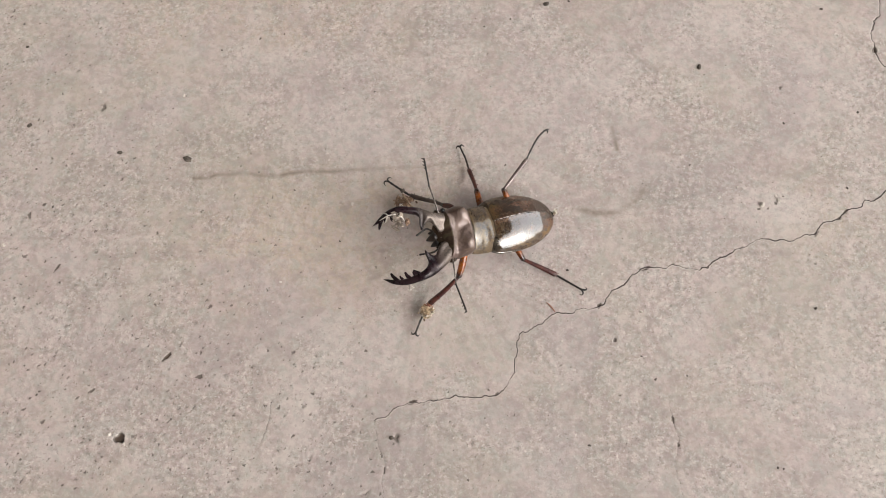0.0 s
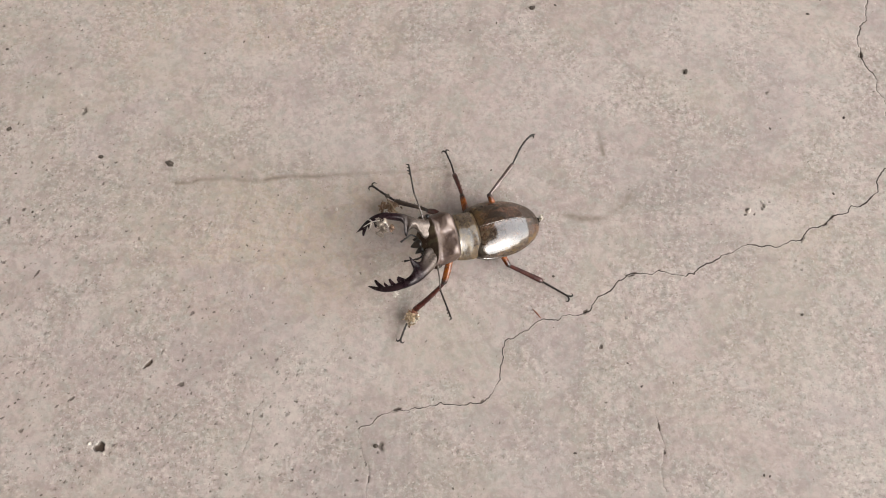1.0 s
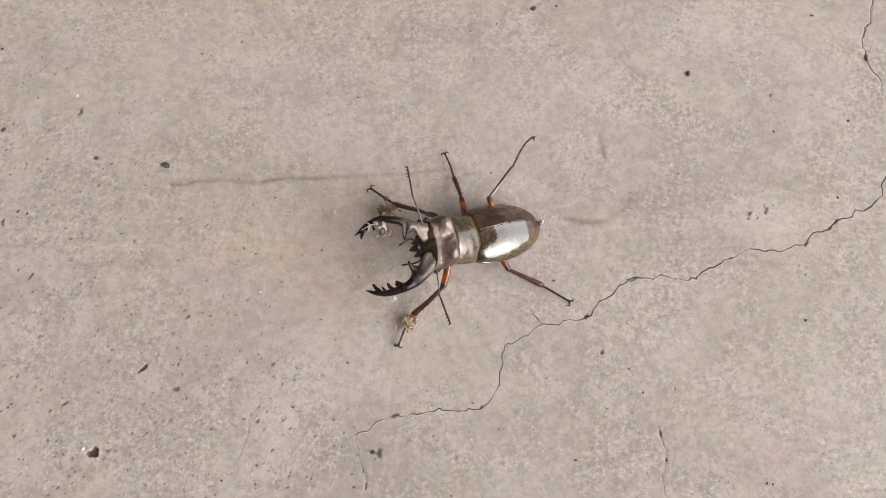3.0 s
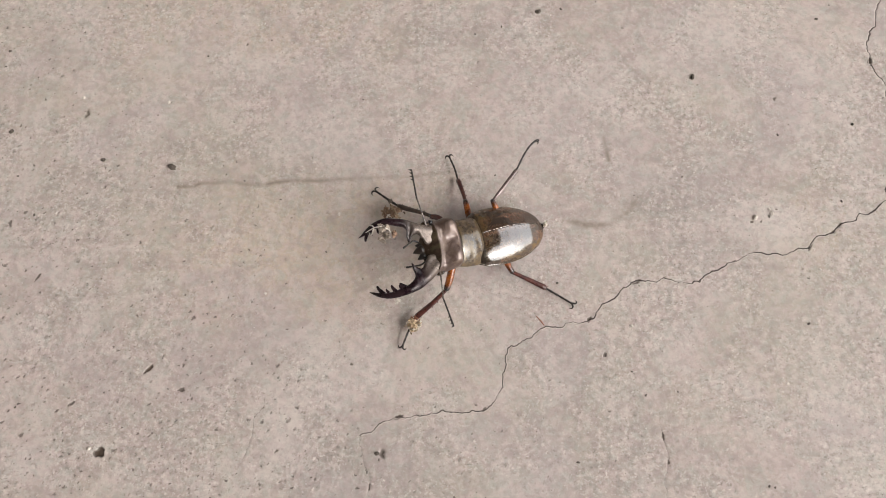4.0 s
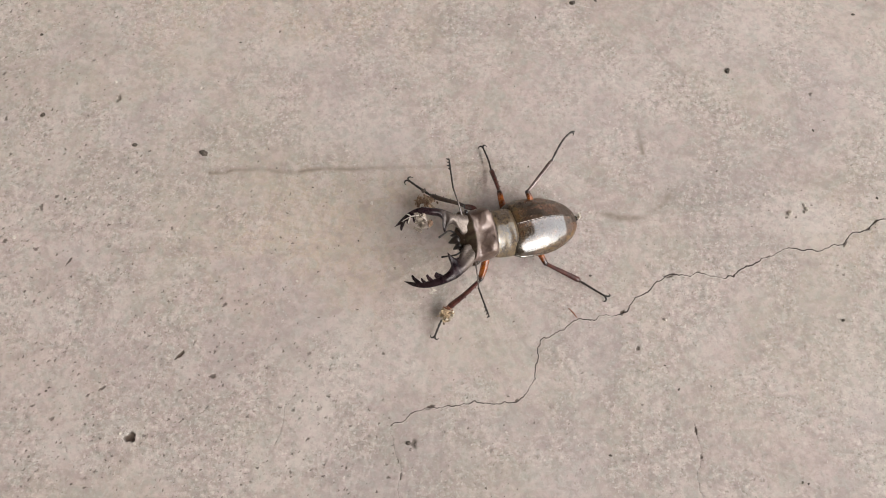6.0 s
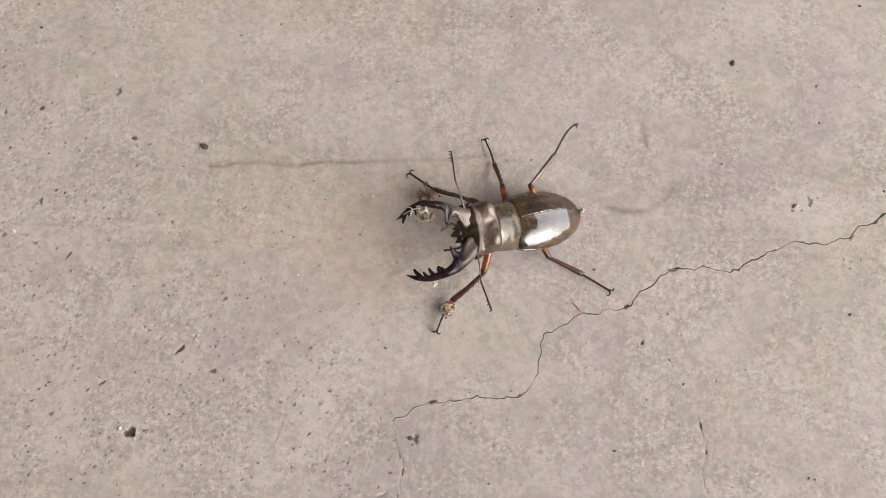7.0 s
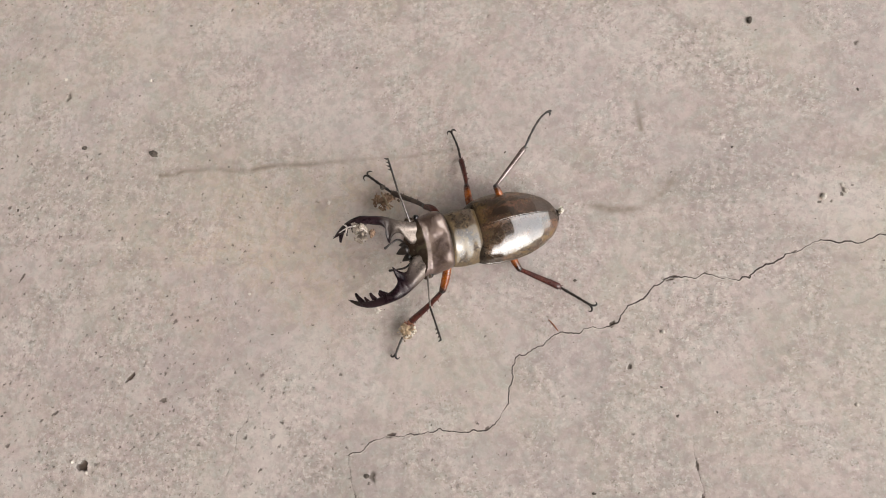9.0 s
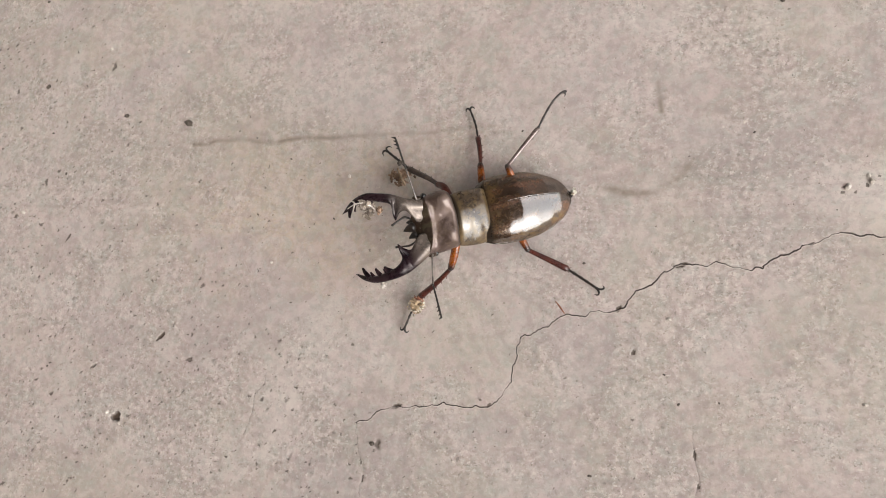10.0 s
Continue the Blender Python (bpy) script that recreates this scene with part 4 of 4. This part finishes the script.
def leg(hip, thigh, shin, foot, sizes, mats, spines, claw, claw_size=1.6):
    """One leg: hip, thigh, shin with spines, jointed foot and two claws."""
    root = bug("leg", Shape().ball(hip, sizes[0] * 1.15, 1, 0.05, 8), BELLY)
    femur = bug("femur", Shape().tube(thigh, [sizes[0]] * (len(thigh) - 1) + [sizes[0] * 0.82], sides=12, flat=0.8), mats[0], root)
    weigh(femur, "joint", lambda p: 1 - ramp((p - Vector(thigh[-1])).length, 0.8, 2.2))
    bug("knee", Shape().ball(thigh[-1], sizes[0] * 0.78, 4, 0.10, 8, (1, 1, 0.8)), BLACK, root)
    n = len(shin)
    shape = Shape().tube(shin, [sizes[1] * (0.75 + 0.5 * k / (n - 1)) for k in range(n)], sides=10, flat=0.75)
    a, b = Vector(shin[0]), Vector(shin[-1])
    out = Vector(spines[0]).normalized()
    for k in range(spines[1]):
        at = a.lerp(b, (k + 1.2) / (spines[1] + 0.6))
        mid = Vector(shin[n // 2]) - a.lerp(b, (n // 2) / (n - 1))
        at += mid * math.sin((k + 1.2) / (spines[1] + 0.6) * math.pi)
        shape.cone(at + out * sizes[1] * 0.6, at + out * (sizes[1] + spines[2]) + (b - a).normalized() * spines[2] * 0.6, 0.3, 6)
    for turn in (-1, 1):
        shape.cone(b, b + (b - a).normalized() * sizes[1] * 1.4 + out * turn * sizes[1] * 1.1, 0.28, 6)
    bug("tibia", shape, mats[1], root)
    pts = [Vector(p) for p in foot]
    line, m = [], len(pts) - 1
    for k in range(6):
        x = k / 5 * m
        i = min(int(x), m - 1)
        line.append(pts[i].lerp(pts[i + 1], x - i))
    bug("tarsus", Shape().tube(line, [sizes[2], sizes[2], sizes[2], sizes[2], sizes[2] * 0.9, sizes[2] * 1.05], sides=8, steps=5, knots=0.32), mats[2], root)
    tip, before = line[-1], line[-2]
    way = (tip - before).normalized()
    for c in claw:
        c = Vector(c).normalized()
        shape = Shape().tube([tip, tip + (way * 0.55 + c * 0.45) * claw_size, tip + (way * 0.45 + c * 1.0) * claw_size, tip + (c * 1.25 - way * 0.15) * claw_size],
                             [0.34, 0.3, 0.22, 0.06], sides=7, steps=4)
        bug("claw", shape, BLACK, root)


def legs():
    # fore legs
    leg((9.5, 5.0, 14.0), [(9.0, 6.0, 14.0), (6.4, 9.6, 13.5), (3.8, 10.8, 12.2)], [(3.7, 10.9, 12.0), (0.5, 12.9, 9.8), (-4.0, 15.2, 6.6), (-8.4, 17.3, 4.2)], [(-8.6, 17.5, 3.9), (-13, 20.6, 3.2), (-17.0, 23.4, 3.0)],
        (1.1, 0.78, 0.42), (RUST, DUSTY, BLACK), ((0.3, 0.9, 0.2), 4, 0.5), ((-0.6, -0.9, -0.2), (0.7, 0.75, -0.2)), 1.5)
    leg((11.5, -5.0, 11.5), [(11.2, -6.2, 11.2), (10.6, -9.5, 10.0), (9.5, -13.2, 8.4)], [(9.4, -13.4, 8.2), (5.0, -17.6, 6.2), (-0.3, -21.8, 3.9)], [(-1.6, -24.0, 3.2), (-3.2, -27.0, 2.7), (-4.9, -31.6, 2.0)],
        (1.25, 0.85, 0.36), (ORANGE, RUST, BLACK), ((0.65, -0.75, 0.0), 5, 0.55), ((-0.9, 0.1, -0.2), (0.8, -0.5, -0.2)), 1.2)
    # middle leg
    leg((17.5, 8.0, 7.5), [(17.2, 9.5, 7.8), (16.0, 14.0, 8.3), (15.0, 18.2, 7.4)], [(15.0, 18.4, 7.2), (13.8, 23.0, 4.8), (12.1, 28.2, 2.6)], [(12.0, 28.4, 2.4), (10.8, 32.8, 2.2), (8.7, 37.2, 2.6)],
        (1.15, 0.72, 0.34), (ORANGE, RUST, BLACK), ((0.9, 0.3, 0.1), 4, 0.45), ((-1.0, -0.35, -0.3), (0.7, 0.25, -0.2)), 1.2)
    # hind legs
    leg((27.0, 10.0, 8.0), [(26.6, 11.5, 8.8), (25.4, 14.6, 11.0), (24.3, 16.8, 12.0)], [(24.2, 16.8, 12.0), (28.2, 22.4, 12.4), (32.1, 28.0, 12.3)], [(32.3, 28.3, 12.2), (34.4, 33.0, 13.2), (36.6, 36.6, 14.0), (38.4, 38.3, 14.2)],
        (1.05, 0.66, 0.34), (ORANGE, PALE, BLACK), ((0.9, -0.4, 0.1), 1, 0.5), ((0.8, -0.7, -0.4), (0.9, 0.2, -0.2)), 1.1)
    leg((28.5, -1.0, 7.0), [(28.6, -1.6, 7.0), (29.8, -4.0, 6.6), (31.2, -6.1, 5.7)], [(31.3, -6.2, 5.6), (36.8, -8.3, 4.2), (42.4, -10.5, 2.7)], [(42.6, -10.6, 2.4), (47.4, -13.2, 1.8), (51.4, -15.6, 1.9)],
        (1.05, 0.80, 0.38), (ORANGE, RUST, BLACK), ((0.4, 0.9, 0.1), 1, 0.3), ((-0.3, -1.0, -0.3), (0.8, 0.5, -0.2)), 1.5)


body()
head()
antenna(HED(0.2, 7.2, -0.4), (-0.2, 10.6, 29.6), (-1.6, 17.2, 36.6), (-0.9, -0.3, 0.1))
antenna(HED(1.2, -7.6, -0.9), (9.0, -20.1, 22.6), (12.6, -29.1, 23.0), (-0.8, -0.2, 0.1))
legs()


# ---------------------------------------------------------------- debris on the beetle
def clump(name, centre, size, count, seed, material, label, category, spread=(1, 1, 1), base=None, core=0.0):
    """A crumbly lump of many small angular pieces, on a lumpy core where core is given."""
    rng = random.Random(seed)
    shape = Shape()
    if core:
        shape.ball(centre, size * core, seed, 0.7, 12, spread)
    for k in range(count):
        d = Vector((rng.gauss(0, 0.42) * spread[0], rng.gauss(0, 0.42) * spread[1], rng.gauss(0, 0.4) * spread[2])) * size
        if core and d.length < size * core * 0.7:
            d *= size * core * 0.8 / max(d.length, 0.05)
        shape.ball(Vector(centre) + d, size * rng.choice((0.10, 0.14, 0.2, 0.3)) * rng.uniform(0.8, 1.2), seed + k, 0.7, 5, (rng.uniform(0.4, 1.6), rng.uniform(0.4, 1.6), rng.uniform(0.3, 0.8)), Euler((rng.uniform(0, 3), rng.uniform(0, 3), rng.uniform(0, 3))).to_matrix())
    ob = part(name, shape, material, None, label, base or centre, smooth=False)
    return tagged(ob, category=category)


def tuft(name, centre, size, count, seed, material, label, spread=(1, 1, 1)):
    """Shredded plant matter: ragged flat shreds, tangled."""
    rng = random.Random(seed)
    shape = Shape()
    for k in range(count):
        a = Vector(centre) + Vector((rng.gauss(0, 0.42) * spread[0], rng.gauss(0, 0.42) * spread[1], rng.gauss(0, 0.4) * spread[2])) * size
        shape.ball(a, size * rng.uniform(0.14, 0.36), seed + k, 0.9, 7, (rng.uniform(0.8, 1.9), rng.uniform(0.35, 0.9), rng.uniform(0.18, 0.4)), Euler((rng.uniform(-0.9, 0.9), rng.uniform(-0.9, 0.9), rng.uniform(0, 3))).to_matrix())
    return tagged(part(name, shape, material, None, label, centre, smooth=False), category="debris")


# a hollow lump on the foot: brown core, pale crust of flakes on one side of it
lump = clump("soil_clump", (-1.5, -24.4, 3.2), 2.2, 46, 11, SOIL, "tan soil clump with pale flakes stuck on the beetle's foot", "soil", core=0.8)
rng = random.Random(12)
flakes = Shape()
for k in range(80):
    a = rng.gauss(-0.75, 0.95)
    d = Vector((2.35 * math.cos(a), 2.2 * math.sin(a), 0.5 + rng.gauss(0, 0.7))) * rng.uniform(0.75, 1.1)
    flakes.ball(Vector((-1.5, -24.4, 3.2)) + d, rng.choice((0.22, 0.3, 0.45)) * rng.uniform(0.7, 1.2), 200 + k, 0.6, 5, (rng.uniform(0.6, 1.6), rng.uniform(0.6, 1.3), rng.uniform(0.3, 0.7)), Euler((rng.uniform(-1, 1), rng.uniform(-1, 1), rng.uniform(0, 3))).to_matrix())
crust = part("crust", flakes, FLAKE, None, "pale flaky crust", (-1.5, -24.4, 3.2), smooth=False)
crust.parent = lump
crust.location = (0, 0, 0)
clump("soil_clump", (-0.6, -22.4, 3.9), 1.4, 30, 14, BARK, "dark red-brown crumbs packed at the end of the foreleg's shin", "soil", (1.3, 0.8, 0.7), core=0.5)
clump("soil_clump", (-9.8, 15.4, 5.0), 2.2, 60, 21, CRUMB, "brown crumbly soil clump caught on the foreleg", "soil", (1.3, 0.7, 0.7), core=0.5)
tuft("plant_fluff", (-11.0, 13.6, 5.6), 2.9, 34, 25, STRAW, "tan shredded leaf pieces caught under the foreleg", (1.1, 0.75, 0.6))
clump("soil_crumb", (-11.3, 18.9, 5.0), 0.9, 12, 27, GRIT, "small grey soil crumb on the foreleg's foot", "soil", core=0.8)
clump("sand_chip", (-11.4, 12.4, 7.6), 1.2, 7, 23, QUARTZ, "pale chip on the soil clump at the foreleg", "debris")
tagged(part("plant_stalk", Shape().tube([(-11.0, 16.6, 7.4), (-9.4, 14.0, 8.6), (-7.2, 10.8, 9.6)], [0.30, 0.42, 0.25], sides=6), SOIL, None, "short tan plant stalk caught on the foreleg", (-9, 14, 8)), category="debris")
tuft("plant_fluff", HED(13.6, 11.3, 3.9), 2.0, 26, 31, FIBRE, "pale shredded plant fibre caught on the mandible", (1.0, 0.9, 0.5))
tuft("plant_fluff", HED(13.2, 9.2, 1.2), 2.2, 34, 35, FIBRE, "pale shredded plant fibre hanging inside the mandible", (0.6, 1.15, 0.8))
clump("bark_crumb", HED(10.7, 8.4, 1.4), 1.5, 22, 41, CRUMB, "dark brown bark crumb caught beside the mandible tooth", "debris", (0.7, 1.0, 0.8), core=0.6)
strands = Shape()
for a, b, c in (((13.6, 11.8, 4.4), (16.0, 12.2, 3.9), (18.9, 11.9, 2.2)), ((16.2, 12.1, 3.7), (16.9, 11.2, 3.3), (17.6, 10.4, 2.4)), ((16.0, 12.2, 3.8), (16.2, 12.9, 3.7), (16.9, 13.5, 3.0)), ((12.8, 11.0, 4.2), (12.0, 10.2, 3.6), (11.6, 9.0, 2.6))):
    strands.tube([HED(*a), HED(*b), HED(*c)], [0.22, 0.2, 0.1], sides=6)
tagged(part("plant_strand", strands, QUARTZ, None, "white forked plant strand stuck along the mandible", HED(16, 12, 3.5)), category="debris")
clump("plant_bit", (-5.5, -21.0, 22.9), 1.3, 26, 51, QUARTZ, "small pale plant bit hanging under the mandible", "debris", (0.55, 1.45, 0.9), core=0.55)
clump("soil_crumb", (42.6, 12.1, 3.0), 1.3, 30, 61, FLAKE, "ochre soil crumb at the tip of the wing cases", "soil", core=0.6)


# ---------------------------------------------------------------- grit on the slab
def grain(x, y, size, seed, material, label, name="grit", squash=(1, 0.7, 0.5), turn=0.0):
    shape = Shape().ball((x, y, size * squash[2] * 0.55), size, seed, 0.55, 6, squash, Euler((0, 0, turn)).to_matrix())
    ob = part(name, shape, material, None, label, (x, y, 0), smooth=False)
    return tagged(ob, category="grit", group="grit on the slab")


for n, (x, y, r, long, turn) in enumerate(((97.6, 71.9, 1.15, 0.6, 1.45), (40.8, 99.6, 1.1, 0.8, 0.3), (-92.4, 32.6, 1.6, 0.65, -0.3), (-118.5, 35.0, 1.0, 0.7, 0.1), (-155.1, 46, 1.0, 0.7, 0.8),
                                            (-162.6, 80.1, 0.7, 0.7, 0.4), (-11.8, -66.6, 0.8, 0.8, 0.2), (52.9, -67.5, 0.6, 0.6, 0), (130.2, -20.3, 0.6, 0.7, 0.5), (126.4, 48.9, 0.5, 0.6, 1.9),
                                            (46.9, -8.2, 0.5, 0.7, 0.2), (25.2, 31.4, 0.4, 0.6, 0.9), (75.2, -45.6, 0.4, 0.6, 2.5), (114.3, -73.2, 0.42, 0.7, 1), (-133.7, -55.2, 0.4, 0.7, 1))):
    grain(x, y, r, n + 3, GRIT, "dark grey-brown grit grain on concrete", squash=(1, long, 0.5), turn=turn)
for n, (x, y, r) in enumerate(((71.5, -22.6, 0.75), (115.8, 16.9, 1.0), (121.7, 18.7, 0.8), (-53.4, -14.1, 0.5), (-106.4, -67.8, 0.8), (-101.0, -71.0, 0.6))):
    grain(x, y, r, n + 31, QUARTZ, "pale sand grain on concrete", "sand_grain", (1, 0.8, 0.6), n)
for n, (x, y, r) in enumerate(((145.3, 97.3, 0.7), (153.4, 53.5, 0.6), (49.5, 100.9, 0.6), (91.5, 32.0, 0.45), (146.0, 23.7, 0.55), (-149.3, 28.1, 0.5), (-140.3, 13.1, 0.55), (-51.4, 20.7, 0.4), (-125.3, 7.8, 0.4), (-33.4, 1.3, 0.4), (-24.2, 61.0, 0.4), (-60.9, 86.1, 0.4), (-84.8, 78.9, 0.5), (112.5, -72.9, 0.5), (71.0, -37.9, 0.4), (75.3, -45.5, 0.45), (85.7, -44.1, 0.35), (-162.8, 73.4, 0.4), (26.9, 92.9, 0.5), (16.9, 89.5, 0.4))):
    grain(x, y, r, n + 51, GRIT, "tiny dark grit grain on concrete", squash=(1, 0.6, 0.45), turn=1.3 * n)
for n, (x, y, r) in enumerate(((-130.1, 60.6, 0.7), (-97.3, 59.0, 0.6), (-29.9, 15.5, 0.7), (-156.0, -1.9, 0.9), (-135.0, 51.2, 0.45), (-64.3, 93.3, 0.5), (136.0, -1.3, 0.5), (121.3, -40.5, 0.6), (107.6, 23.6, 0.5), (120.9, 20.4, 0.55), (15.7, 68.3, 0.45))):
    grain(x, y, r, n + 81, QUARTZ, "pale sand grain on concrete", "sand_grain", (1, 0.75, 0.5), 0.9 * n)
tagged(part("bark_sliver", Shape().tube([(39.6, -19.9, 0.35), (41.2, -21.6, 0.45), (42.4, -23.2, 0.3)], [0.13, 0.24, 0.10], sides=6, flat=0.6), BARK, None, "thin red-brown bark sliver on the slab", (41, -21.5, 0)), category="debris")


def sand():
    """Loose grains too small to count."""
    rng = random.Random(8)
    shape = Shape()
    for k in range(200):
        x, y, r = rng.uniform(-190, 172), rng.uniform(-105, 126), rng.uniform(0.10, 0.24)
        shape.ball((x, y, r * 0.3), r, k, 0.5, 3, (1, rng.uniform(0.5, 1), 0.6), Euler((0, 0, rng.uniform(0, 3))).to_matrix())
    tagged(part("loose_sand", shape, GRIT, None, "scattered dark sand grains on the slab", smooth=False), category="sand", kind="stuff")


sand()


def motions():
    """The beetle holds its pose throughout."""
    still = Matrix.Translation(Vector(BASE) * MM)
    walk(beetle, [(0.0, still), (10.0, still)])


motions()
